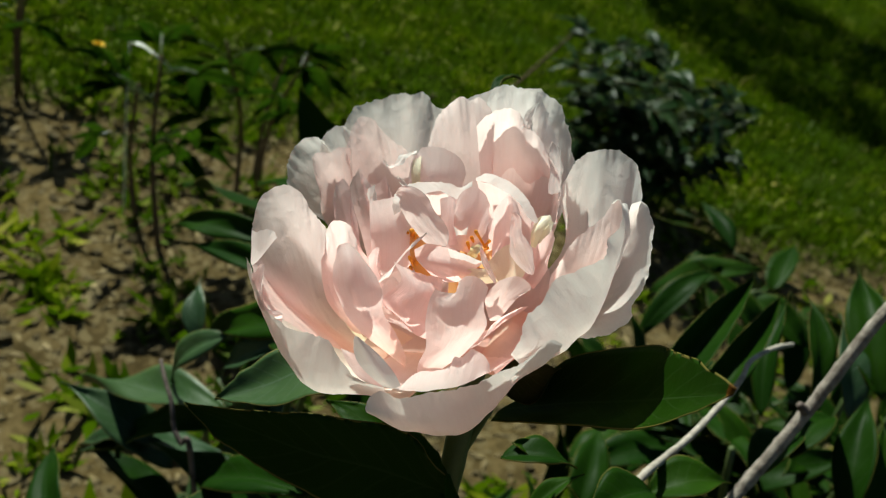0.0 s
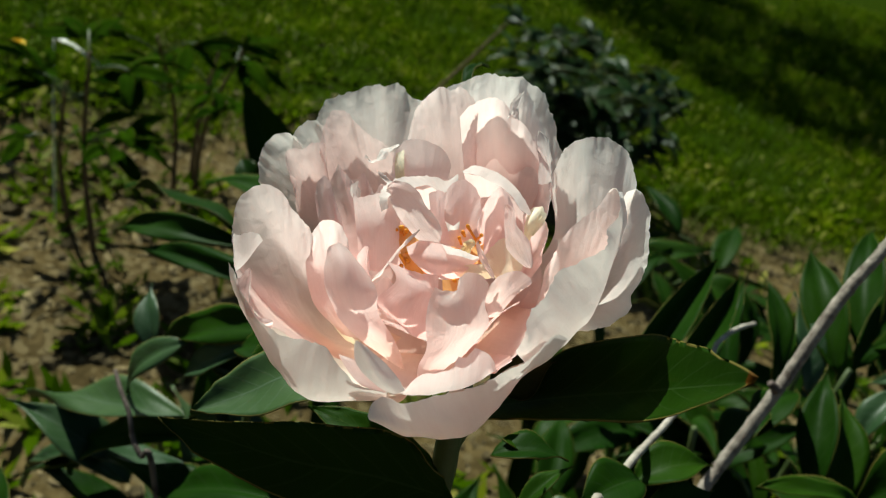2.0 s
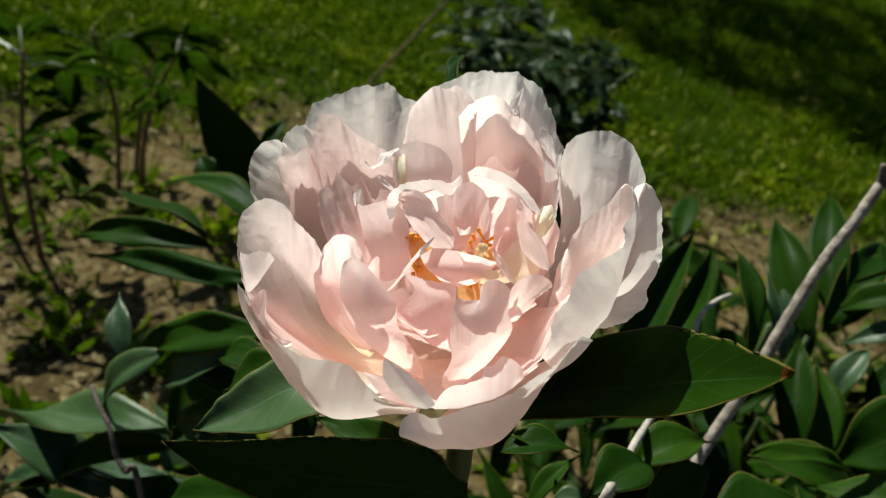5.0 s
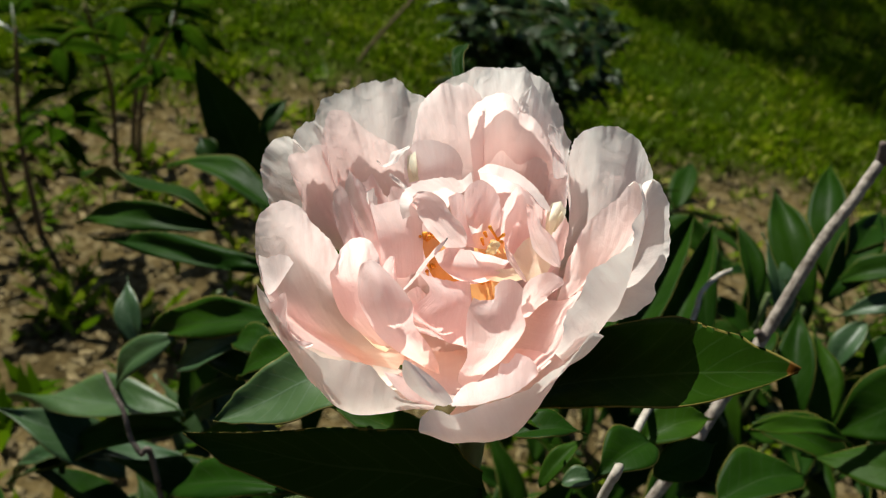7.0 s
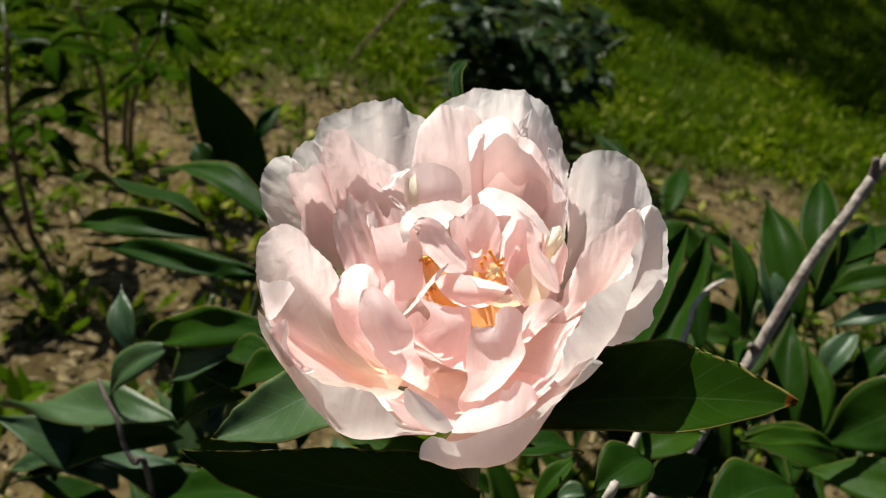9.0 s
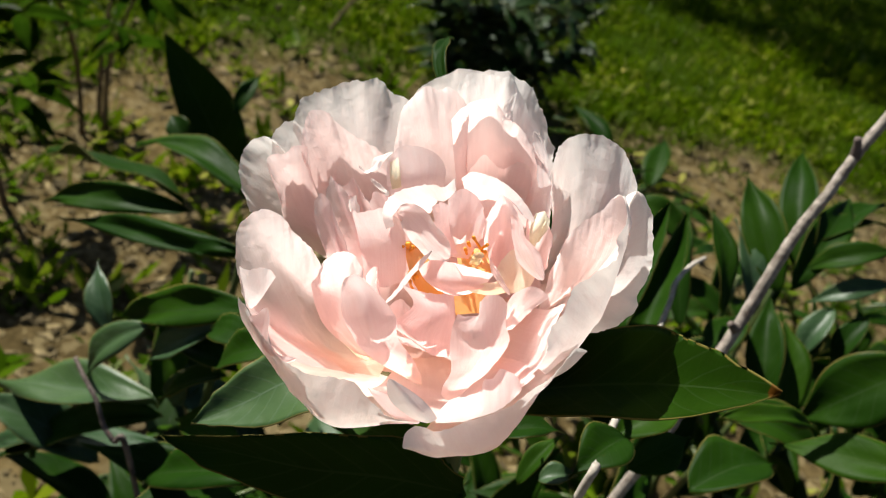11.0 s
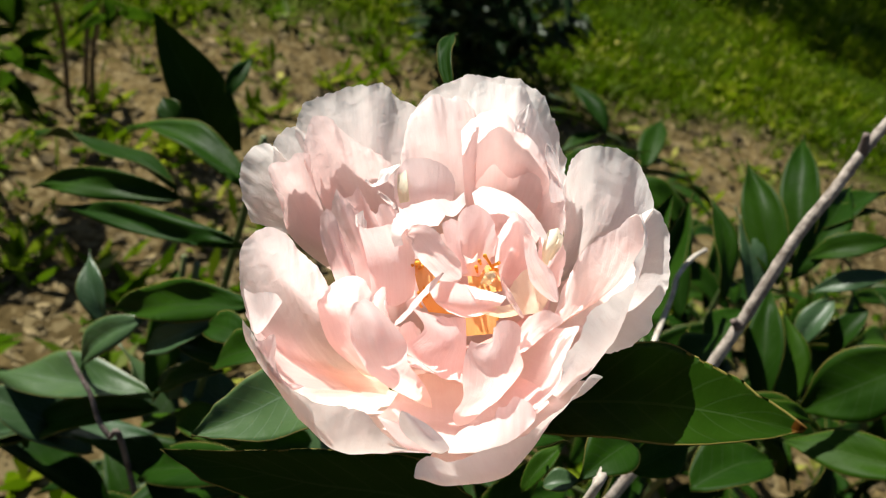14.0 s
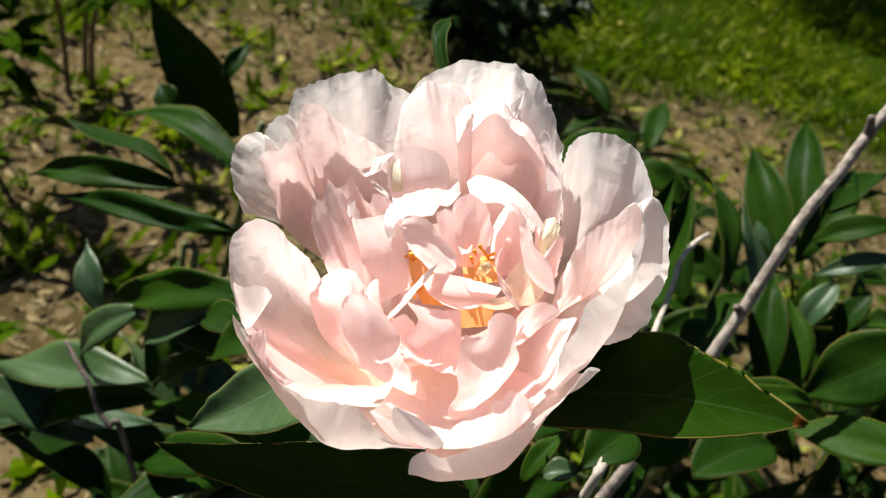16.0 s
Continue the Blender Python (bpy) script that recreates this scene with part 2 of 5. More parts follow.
def tube(points, radii, sides=8, wobble=0.0, seed=0):
    """A tapering round stick along points."""
    pts = [Vector(p) for p in points]
    verts, faces = [], []
    for i, p in enumerate(pts):
        t = (pts[min(i + 1, len(pts) - 1)] - pts[max(i - 1, 0)]).normalized()
        a = t.orthogonal().normalized() if i == 0 else (a - t * a.dot(t)).normalized()
        b = t.cross(a)
        for k in range(sides):
            w = 2 * math.pi * k / sides
            r = radii[i] * (1 + wobble * noise.noise(Vector((i * 0.9, k * 1.3, seed))))
            verts.append(p + (a * math.cos(w) + b * math.sin(w)) * r)
    for i in range(len(pts) - 1):
        for k in range(sides):
            faces.append((i * sides + k, i * sides + (k + 1) % sides, (i + 1) * sides + (k + 1) % sides, (i + 1) * sides + k))
    faces.append(tuple(reversed(range(sides))))
    faces.append(tuple(range((len(pts) - 1) * sides, len(pts) * sides)))
    return verts, faces


def bent(points, steps=14):
    """A smooth line through a few points."""
    pts = [Vector(p) for p in points]
    pts = [pts[0] * 2 - pts[1]] + pts + [pts[-1] * 2 - pts[-2]]
    out = []
    for i in range(1, len(pts) - 2):
        for k in range(steps):
            s = k / steps
            a, b, c, d = pts[i - 1:i + 3]
            out.append(0.5 * (2 * b + (c - a) * s + (2 * a - 5 * b + 4 * c - d) * s * s + (3 * b - a - 3 * c + d) * s ** 3))
    return out + [pts[-2]]


def stick(name, points, r0, r1, mat, parent, label="", sides=8, wobble=0.12, steps=10):
    line = bent(points, steps)
    radii = [r0 + (r1 - r0) * i / (len(line) - 1) for i in range(len(line))]
    verts, faces = tube(line, radii, sides, wobble, len(name) + r0 * 999)
    return part(name, mesh_of(name, verts, faces, mat), parent, label)


def leaf_mesh(base, tip, width, roll=0.0, arch=0.12, fold=0.40, mat=None, wave=0.045, seed=0, rows=20, cols=9, wide_at=0.42, thick=0.0005):
    """A leaflet from base to tip: a pointed blade, folded along its midrib, arched and a little wavy. roll turns its face about its length."""
    base, tip = Vector(base), Vector(tip)
    along = tip - base
    length = along.length
    t = along / length
    up = Vector((0, 0, 1))
    side = t.cross(up)
    side = side.normalized() if side.length > 1e-4 else Vector((1, 0, 0))
    face = side.cross(t)
    c, s = math.cos(radians(roll)), math.sin(radians(roll))
    side, face = side * c + face * s, face * c - side * s
    verts, uvs = [], []
    k = math.log(0.5) / math.log(wide_at)
    for i in range(rows):
        v = i / (rows - 1)
        w = width / 2 * max(math.sin(math.pi * v ** k), 0.0) ** (0.74 + 1.15 * v)
        w = max(w, width * 0.012)
        for j in range(cols):
            u = 2 * j / (cols - 1) - 1
            lift = arch * length * (4 * v * (1 - v)) + fold * w * abs(u) ** 1.08
            lift += wave * length * noise.noise(Vector((v * 3.2, u * 1.3, seed * 3.7))) * (0.3 + abs(u))
            p = base + t * (length * v) + side * (u * w) + face * lift
            verts.append(p)
            uvs.append((0.5 + u / 2, v))
    n = len(verts)
    faces = grid_faces(rows, cols)
    under = [v - face * thick for v in verts]
    rim = [j for j in range(cols)] + [i * cols + cols - 1 for i in range(1, rows)] + [(rows - 1) * cols + j for j in range(cols - 2, -1, -1)] + [i * cols for i in range(rows - 2, 0, -1)]
    faces = faces + [tuple(n + q for q in reversed(f)) for f in faces]
    faces += [(rim[(q + 1) % len(rim)], rim[q], n + rim[q], n + rim[(q + 1) % len(rim)]) for q in range(len(rim))]
    return mesh_of("leaf", verts + under, faces, mat, True, uvs + uvs)


def leaf(parent, base, tip, width, roll=0.0, mat=None, label="", **more):
    return part("leaf", leaf_mesh(base, tip, width, roll, mat=mat or LEAF, **more), parent, label)


def blade(plant, mat, left, middle, right, label="", seed=0, rows=34, cols=15):
    """A broad leaf between its two edges and its midrib, each a bent line from foot to tip."""
    v = np.linspace(0, 1, rows)
    ribs = np.array([along(line, v) for line in (left, middle, right)])
    u = np.linspace(-1, 1, cols)
    skin = through_knots(np.array((-1.0, 0.0, 1.0)), ribs, u)
    foot = np.array(plant.matrix_world.translation)
    verts, uvs = [], []
    for i in range(rows):
        for j in range(cols):
            dent = 0.0011 * noise.noise(Vector((v[i] * 7, abs(u[j]) * 2.0, seed * 3.7 + (5 if u[j] > 0 else 0)))) * abs(u[j])
            edge = 0.0008 * noise.noise(Vector((v[i] * 16, seed * 2.1, 3 if u[j] > 0 else 8))) * u[j] ** 4
            p = skin[j, i] - foot + np.array((edge, edge, dent + 0.0012 * u[j] ** 2))
            verts.append(Vector(p))
            uvs.append((0.5 + u[j] / 2, v[i]))
    n = len(verts)
    top = grid_faces(rows, cols)
    rim = [j for j in range(cols)] + [i * cols + cols - 1 for i in range(1, rows)] + [(rows - 1) * cols + j for j in range(cols - 2, -1, -1)] + [i * cols for i in range(rows - 2, 0, -1)]
    under = [p - Vector((0, 0, 0.0005)) for p in verts]
    faces = top + [tuple(n + q for q in reversed(f)) for f in top]
    faces += [(rim[(q + 1) % len(rim)], rim[q], n + rim[q], n + rim[(q + 1) % len(rim)]) for q in range(len(rim))]
    return part("leaf", mesh_of("leaf", verts + under, faces, mat, True, uvs + uvs), plant, label)


# ---- ground ----
def turf_amount(x, y):
    """1 on the lawn, 0 on the bare bed."""
    edge = 1.66 + 0.06 * math.sin(x * 2.3) + 0.28 * noise.noise(Vector((x * 1.7, y * 1.7, 3.1)))
    if x < -0.4:
        edge -= 0.8 * (-0.4 - x)
    return min(1.0, max(0.0, (y - edge) / 0.35))


def ground_height(x, y):
    near = max(0.0, 1 - (x * x + y * y) / 30)
    return near * (0.022 * noise.noise(Vector((x * 1.6, y * 1.6, 0.4))) + 0.010 * noise.noise(Vector((x * 9, y * 9, 2.4))))


def build_ground():
    xs = [-3000, -300, -40, -12, -6] + [-3.6 + 0.045 * i for i in range(161)] + [6, 12, 40, 300, 3000]
    ys = [-3000, -300, -40, -8, -3] + [-1.2 + 0.045 * i for i in range(151)] + [8, 12, 40, 300, 3000]
    verts = [(x, y, ground_height(x, y)) for y in ys for x in xs]
    me = mesh_of("ground", verts, grid_faces(len(ys), len(xs)), GROUND)
    turf = me.color_attributes.new("turf", "FLOAT_COLOR", "POINT")
    for i, (x, y, z) in enumerate(verts):
        a = turf_amount(x, y)
        turf.data[i].color = (a, a, a, 1)
    tagged(new("ground", me), "bare brown garden soil that gives way to lawn", "ground", kind="structure")


build_ground()


# ---- the peony in bloom ----
FACE = Matrix(((0.95921, -0.28268, 0.0, 0.0), (0.15537, 0.52720, -0.83541, 0.0), (0.23615, 0.80134, 0.54962, 0.752), (0, 0, 0, 1)))
AXIS = Vector((-0.24, 0.54, 0.81)).normalized()
bloom = thing("peony_flower", "double blush pink peony flower with ruffled petals, orange stamens", "flower", FACE)


def along(points, places):
    """Places on a smooth curve through points, by its length from 0 to 1."""
    p = np.array(points, float)
    t = np.concatenate([[0], np.cumsum(np.linalg.norm(np.diff(p, axis=0), axis=1))])
    return through_knots(t / t[-1], p, places)


def through_knots(t, p, places):
    m = np.gradient(p, t, axis=0) if len(p) > 2 else np.repeat((p[1:] - p[:1]) / (t[1] - t[0]), 2, axis=0)
    k = np.clip(np.searchsorted(t, places, "right") - 1, 0, len(t) - 2)
    h = t[k + 1] - t[k]
    shape = (-1,) + (1,) * (p.ndim - 1)
    s, h = ((places - t[k]) / h).reshape(shape), h.reshape(shape)
    return (2 * s ** 3 - 3 * s * s + 1) * p[k] + (s ** 3 - 2 * s * s + s) * h * m[k] + (3 * s * s - 2 * s ** 3) * p[k + 1] + (s ** 3 - s * s) * h * m[k + 1]


def sheet(mat, *bands, seed=1, frill=0.8, roll=0.0, label=""):
    """One petal in millimetres about the flower's middle, a smooth skin over bands that run from its rim to its foot.
    frill: how ruffled the rim is; roll: bends the rim towards the viewer."""
    span = np.linalg.norm(np.diff(np.array(bands[0], float), axis=0), axis=1).sum()
    cols = int(min(84, max(17, span * 1.1)))
    u = np.linspace(0, 1, cols)
    skin = np.array([along(b, u) for b in bands])
    gaps = np.linalg.norm(np.diff(skin, axis=0), axis=2).mean(axis=1)
    t = np.concatenate([[0], np.cumsum(gaps)])
    depth = t[-1]
    rows = int(min(48, max(12, depth * 0.8)))
    v = np.linspace(0, 1, rows) ** 1.35
    grid = through_knots(t / depth, skin, v)
    normal = np.cross(np.gradient(grid, axis=1), np.gradient(grid, axis=0))
    normal /= np.maximum(np.linalg.norm(normal, axis=2, keepdims=True), 1e-9)
    outward = grid[0] - grid[1]
    outward /= np.maximum(np.linalg.norm(outward, axis=1, keepdims=True), 1e-9)
    verts, uvs = [], []
    for i in range(rows):
        deep = v[i] * depth
        near = math.exp(-deep / 5.0)
        breadth = np.linalg.norm(np.diff(grid[i], axis=0), axis=1).sum()
        for j in range(cols):
            a = (u[j] - 0.5) * breadth
            calm = min(1.0, 6 * min(u[j], 1 - u[j]) + 0.25)
            wave = 0.75 * noise.noise(Vector((a * 0.16, deep * 0.05, seed * 3.1))) + 0.5 * noise.noise(Vector((a * 0.42, deep * 0.07, seed * 5.3)))
            crimp = 0.58 * noise.noise(Vector((a * 1.0, deep * 0.16, seed * 7.7))) + 0.12 * noise.noise(Vector((a * 2.2, deep * 0.5, seed * 2.9)))
            body = 0.35 * noise.noise(Vector((a * 0.22, deep * 0.16, seed * 1.9))) + 0.11 * noise.noise(Vector((a * 0.7, deep * 0.3, seed * 4.7)))
            push = calm * near * (1.5 * frill * wave + (0.4 + 0.6 * frill) * crimp) + body * min(1, deep / 3)
            tooth = 0.55 * noise.noise(Vector((a * 0.45, seed * 2.3, 1.1))) + 0.48 * noise.noise(Vector((a * 1.1, seed * 6.1, 2.2)))
            p = grid[i, j] + normal[i, j] * push + outward[j] * (tooth * near * (0.5 + 0.7 * frill) * calm)
            p = p + np.array((0, 0, 1.0)) * (roll * math.exp(-deep / 2.5))
            verts.append(p / 1000)
            uvs.append((u[j], math.exp(-deep / 26)))
    me = mesh_of("petal", verts, grid_faces(rows, cols), mat, True, uvs)
    return part("petal", me, bloom, label)


def strap(spine, widths, mat=None, face=(0.0, 0.1, 1.0), cup=0.25, ruffle=0.5, jag=0.05, twist=0.0, seed=1, rows=26, cols=15, round_end=0.16, name="petal", label=""):
    """A narrow petal in millimetres: it follows a bent spine with the given widths, its face turned to one side and hollow by cup; twist turns it along its length."""
    pts = [Vector(p) for p in spine]
    n = len(pts) - 1
    face = Vector(face).normalized()

    def spline(v):
        k = min(int(v * n), n - 1)
        f = v * n - k
        p0, p1, p2, p3 = pts[max(k - 1, 0)], pts[k], pts[k + 1], pts[min(k + 2, n)]
        w1, w2 = widths[k], widths[k + 1]
        p = 0.5 * (2 * p1 + (p2 - p0) * f + (2 * p0 - 5 * p1 + 4 * p2 - p3) * f * f + (3 * p1 - p0 - 3 * p2 + p3) * f ** 3)
        e = f * f * (3 - 2 * f)
        return p, w1 * (1 - e) + w2 * e

    verts, uvs = [], []
    for i in range(rows):
        v = i / (rows - 1)
        p, w = spline(v)
        t = (spline(min(v + 0.02, 1))[0] - spline(max(v - 0.02, 0))[0]).normalized()
        side = t.cross(face).normalized()
        up = side.cross(t)
        a = radians(twist) * (v - 0.5)
        side, up = side * math.cos(a) + up * math.sin(a), up * math.cos(a) - side * math.sin(a)
        if v > 1 - round_end:
            w *= math.sqrt(max(0.02, 1 - ((v - 1 + round_end) / round_end) ** 2))
        for j in range(cols):
            u = 2 * j / (cols - 1) - 1
            edge = 1 + jag * (noise.noise(Vector((v * 3.3, seed * 2.3 + (9 if u > 0 else 0), 1))) * 4 + noise.noise(Vector((v * 7, seed * 5.3 + (9 if u > 0 else 0), 1))) * 2 + noise.noise(Vector((v * 13, seed * 4.1 + (7 if u > 0 else 0), 2))))
            x = u * w / 2 * edge
            tooth = t * ((1 - v) ** 5 * jag * 16 * (noise.noise(Vector((u * 2.2, seed * 1.3, 3))) + 0.6 * noise.noise(Vector((u * 6, seed * 1.3, 3)))))
            h = cup * w * 0.5 * (u * u - 0.3) + ruffle * (abs(u) ** 2) * (noise.noise(Vector((v * 4, u * 1.2, seed * 3.3))) * 2.2 + noise.noise(Vector((v * 9, u * 2, seed * 1.9))))
            h += 0.35 * noise.noise(Vector((u * 5, v * 6, seed * 8.7)))
            verts.append((p + tooth + side * x + up * h) / 1000)
            uvs.append((0.5 + u / 2, 0.25 + 0.75 * max(v, abs(u) ** 4 * 0.9)))
    me = mesh_of(name, verts, grid_faces(rows, cols), mat or PETAL, True, uvs)
    return part(name, me, bloom, label)


# outer ring at the back
sheet(PETAL_PALE, [(-73.8, 14.6, -31), (-77.1, 24.4, -32), (-77.2, 32.2, -33), (-74.3, 38.7, -35), (-68.6, 40.2, -36), (-63.7, 35.5, -36)], [(-63.7, 10, -41), (-59.3, 20.2, -45), (-52.7, 24.4, -48)], [(-27.3, -13.7, -36), (-21.5, -11, -40)], seed=1)
sheet(PETAL_PALE, [(-67.3, 33.5, -36), (-67.1, 41.1, -37), (-64.1, 44.6, -38), (-60.7, 45.7, -39), (-56.9, 43.4, -39)], [(-56.3, 14.1, -45), (-48.7, 18.3, -49)], [(-27.4, -13.9, -38), (-21.5, -10, -40)], seed=2)
sheet(PETAL_PALE, [(-60.7, 42.8, -39), (-58.1, 52.5, -40), (-52.9, 55.7, -40), (-47, 57.5, -39), (-39.2, 59.5, -37), (-35.7, 59.1, -38), (-32.1, 60.1, -37), (-26.2, 55.4, -34), (-18.9, 51.7, -32)], [(-50.2, 22.2, -45), (-38.6, 28.8, -51), (-23.9, 28.5, -47)], [(-15.5, -9.9, -38), (-3.6, -7.9, -38)], seed=4, frill=1.2)
sheet(PETAL, [(-63, 22.9, -30), (-66.8, 26.2, -31), (-67.2, 33.5, -32), (-62.2, 34.4, -33), (-58.6, 37.1, -35), (-55.7, 36.6, -34), (-54.4, 30.9, -33)], [(-62.7, 10.9, -36), (-57.5, 13.9, -40), (-50.6, 16, -41)], [(-28.7, -13.2, -28), (-23.3, -11.6, -34)], seed=5, frill=0.6)
sheet(PETAL, [(-57, 33.4, -35), (-56.6, 42.9, -36), (-54.4, 49, -37), (-49.5, 49.1, -36), (-44.4, 44.4, -34), (-38.9, 40.3, -34), (-29.1, 34.2, -33), (-25.5, 26.3, -32)], [(-47.8, 14, -42), (-36.1, 15.1, -46), (-22.7, 16.1, -44)], [(-19.4, -13.6, -34), (-7.6, -11.8, -36)], seed=6, frill=0.6)
sheet(PETAL_PALE, [(-20.3, 52.1, -33), (-16.4, 57, -33), (-9.6, 60.3, -32), (-1.9, 62.6, -30), (2.8, 61.2, -28), (7.5, 61.4, -27), (12.2, 60.4, -26)], [(-11.6, 28.1, -43), (-1.4, 30.3, -45), (8.3, 29.8, -39)], [(-3.6, -7.9, -38), (4.3, -7.9, -38)], seed=7)
sheet(PETAL_PALE, [(7, 59.7, -20), (11.7, 59.5, -20), (15.3, 57.3, -19), (19.2, 53.2, -18), (23, 45.3, -17), (24.4, 38.6, -17), (25.9, 32.6, -16), (23.4, 24.5, -8)], [(8, 27.4, -34), (17.6, 25.3, -32), (22.5, 17.1, -22)], [(2.2, -7.8, -36), (11.9, -7.7, -34)], seed=8, frill=1.2)
sheet(PETAL, [(-25.5, 31.4, -24), (-24.1, 41.7, -24), (-22.4, 48.1, -23), (-18, 52.8, -21), (-14.3, 54.5, -19), (-10.6, 52.9, -17), (-7.9, 53.9, -15), (-4.3, 51, -13), (-2.1, 45.8, -12)], [(-21, 17.4, -27), (-12.5, 21.5, -32), (-1, 23.1, -28)], [(-9.6, -5.5, -28), (-0.1, -5.5, -28)], seed=9, frill=1.0, roll=1.2)
sheet(PETAL_PALE, [(-6, 49.9, -17), (-3.3, 56.7, -14), (1.1, 58.2, -12), (6.5, 57.2, -12), (12.2, 55.2, -11), (14.6, 50.9, -10), (17.3, 44.6, -9), (20.6, 36.9, -7), (22.6, 30.4, -5)], [(-2, 25, -27), (8.7, 27.1, -30), (19.4, 22.8, -23)], [(-1.9, -5.6, -30), (9.6, -5.6, -30)], seed=10, frill=1.1)
sheet(PETAL, [(-7, 43.2, -11), (-3.3, 46.8, -9), (0, 48.2, -8), (3.6, 49.4, -8), (7, 47.5, -7), (9.6, 43.5, -6), (13.9, 39.8, -5), (18.1, 33.6, -4), (21.3, 28, -2), (22.6, 21, 0), (21.8, 12.7, 1)], [(-4.9, 24.8, -25), (5.8, 29, -30), (16.1, 26.9, -27), (21.9, 13.1, -13)], [(-1.1, -3.6, -26), (5.7, -3.6, -28), (14.1, -5.4, -26)], seed=11, frill=0.5, roll=0.8)
strap([(9.9, 42.3, -5), (10.1, 46, -4), (12.4, 50.7, -4)], [3.2, 3, 0.6], PETAL_PALE, face=(-0.3, 0.2, 1), cup=0.4, seed=12)
strap([(20.9, 22.3, -1), (20.6, 28.5, -3), (19.6, 34.8, -5), (18, 39.3, -6)], [4, 4, 4, 1], PETAL_PALE, face=(-0.5, 0.2, 1), cup=0.5, seed=13)
# the two petals at the side
sheet(PETAL_PALE, [(21.8, 23.3, -3), (24.8, 31.8, -8), (28.6, 37, -10), (33.1, 39.1, -10), (35.4, 38.5, -8), (37.8, 38.4, -5), (42.4, 35.1, -2), (45.2, 29.6, 3), (46, 23.3, 8), (45.6, 19.4, 9)], [(24.9, 7.8, -18), (35.4, 9.7, -23), (43.8, 7.7, -14)], [(11.4, -11.3, -28), (17.1, -15.1, -28)], seed=14, frill=0.6)
sheet(PETAL_PALE, [(43.3, 19.8, 9), (46.3, 20.7, 9), (48.6, 17.4, 10), (49.9, 12.4, 11), (49.9, 5.9, 12), (49.3, -0.6, 12), (47.8, -5.9, 10), (46.4, -9.1, 9), (46.9, -11.6, 9), (44, -15.6, 8), (39.6, -18.9, 8), (29.6, -20.8, 10)], [(41.4, 13, -7), (44.9, 4.1, -11), (44, -6.6, -11), (37.4, -13.6, -9), (28.9, -16.9, -6)], [(19.1, -11.3, -28), (21, -16, -28), (20.7, -21.6, -26)], seed=15, frill=0.6)
sheet(PETAL, [(22.5, -3, 0), (27.8, 8, 1), (33, 13, 5), (35.6, 15, 9), (37.8, 18.6, 14), (39.3, 19.7, 16), (41.3, 15.1, 17)], [(20.6, -15.5, -10), (28.3, -6.2, -2), (35.3, 1.7, 6), (39.9, 5.9, 14)], [(9.3, -22.5, -26), (15, -24.4, -26), (18.8, -24.4, -26)], seed=16, frill=0.5)
sheet(PETAL_OUTER, [(37.4, 18.4, 15), (39, 19.7, 17), (40.5, 15.7, 19), (40.1, 11.4, 20), (37.3, 7.5, 22), (36.4, 2.2, 24), (30.2, -1.9, 26), (23.9, -5.8, 28), (21.9, -11.1, 29), (18, -16.6, 30), (17.3, -21.8, 30), (15, -26.5, 29)], [(41.9, 19.3, 11), (43.4, 12.4, 12), (41.2, 3.5, 14), (36.6, -9.3, 15), (30.8, -17.6, 17), (25.7, -23.4, 19), (18.4, -29.9, 20)], [(31.7, -1.3, -12), (27.1, -12.5, -18), (21.9, -25.6, -20)], [(14.3, -17, -28), (14.3, -24.6, -28)], seed=17, frill=0.5)
# the left of the cup
sheet(PETAL, [(-65.3, -6.8, 18), (-67.2, -0.5, 16), (-67.9, 4.6, 14), (-66.6, 11.1, 12), (-64, 13.9, 11), (-59.8, 14.8, 10), (-55.9, 13.3, 9), (-53.1, 9.2, 8), (-49, 5.4, 6), (-45.1, -1.7, 2), (-38.4, -8.9, -4)], [(-61.4, -16.7, 14), (-61.1, -9, 8), (-57.5, -2.6, 1), (-48.3, -9.9, -6), (-39.9, -13.6, -9)], [(-48.5, -29.4, 4), (-46.6, -23.9, -6), (-39.1, -19, -10)], [(-29.3, -36.9, -10), (-26.1, -32.4, -16), (-20.8, -27.5, -20)], seed=18, frill=0.5)
sheet(PETAL, [(-66, -6.8, 17), (-61.7, -13, 23), (-56.8, -19.1, 28), (-50.9, -23.9, 31)], [(-62.7, -14, 8), (-56.8, -20, 13), (-48.3, -27.1, 20)], [(-43.3, -29.5, -8), (-36.2, -35.7, -8)], seed=76, frill=0.2)
sheet(PETAL_PALE, [(-65.6, -0.4, 19), (-61.9, -1.2, 24), (-58.5, -0.3, 27), (-55.6, -0.8, 28), (-53.8, -2.5, 29)], [(-64.1, -5.3, 22), (-60.8, -6.7, 25), (-57, -6.2, 28.5), (-54.6, -4.3, 29.5)], [(-62.7, -9.7, 24), (-60.5, -10.9, 28), (-59, -9.9, 29)], seed=19, frill=0.3)
sheet(PETAL_OUTER, [(-65.9, -8.7, 20), (-62.3, -12, 24), (-56.6, -18.8, 30), (-51.2, -23.7, 33), (-44.7, -26.9, 35), (-37.6, -27.6, 36), (-32.4, -28.9, 37), (-28.6, -33, 38), (-22.9, -37.5, 38), (-16, -38.5, 38)], [(-66.4, -13.3, 16), (-58.8, -22.7, 22), (-49.9, -32.9, 26), (-41.5, -38.4, 29), (-32.2, -39.9, 31), (-24.7, -40.1, 33), (-16.5, -39.8, 35)], [(-63.7, -21.9, -4), (-49.8, -37.6, -4), (-32.2, -44.1, -2), (-17.4, -45.5, 0)], [(-28.6, -39.6, -26), (-23, -41.8, -28), (-15.4, -41.8, -28)], seed=20, frill=0.5)
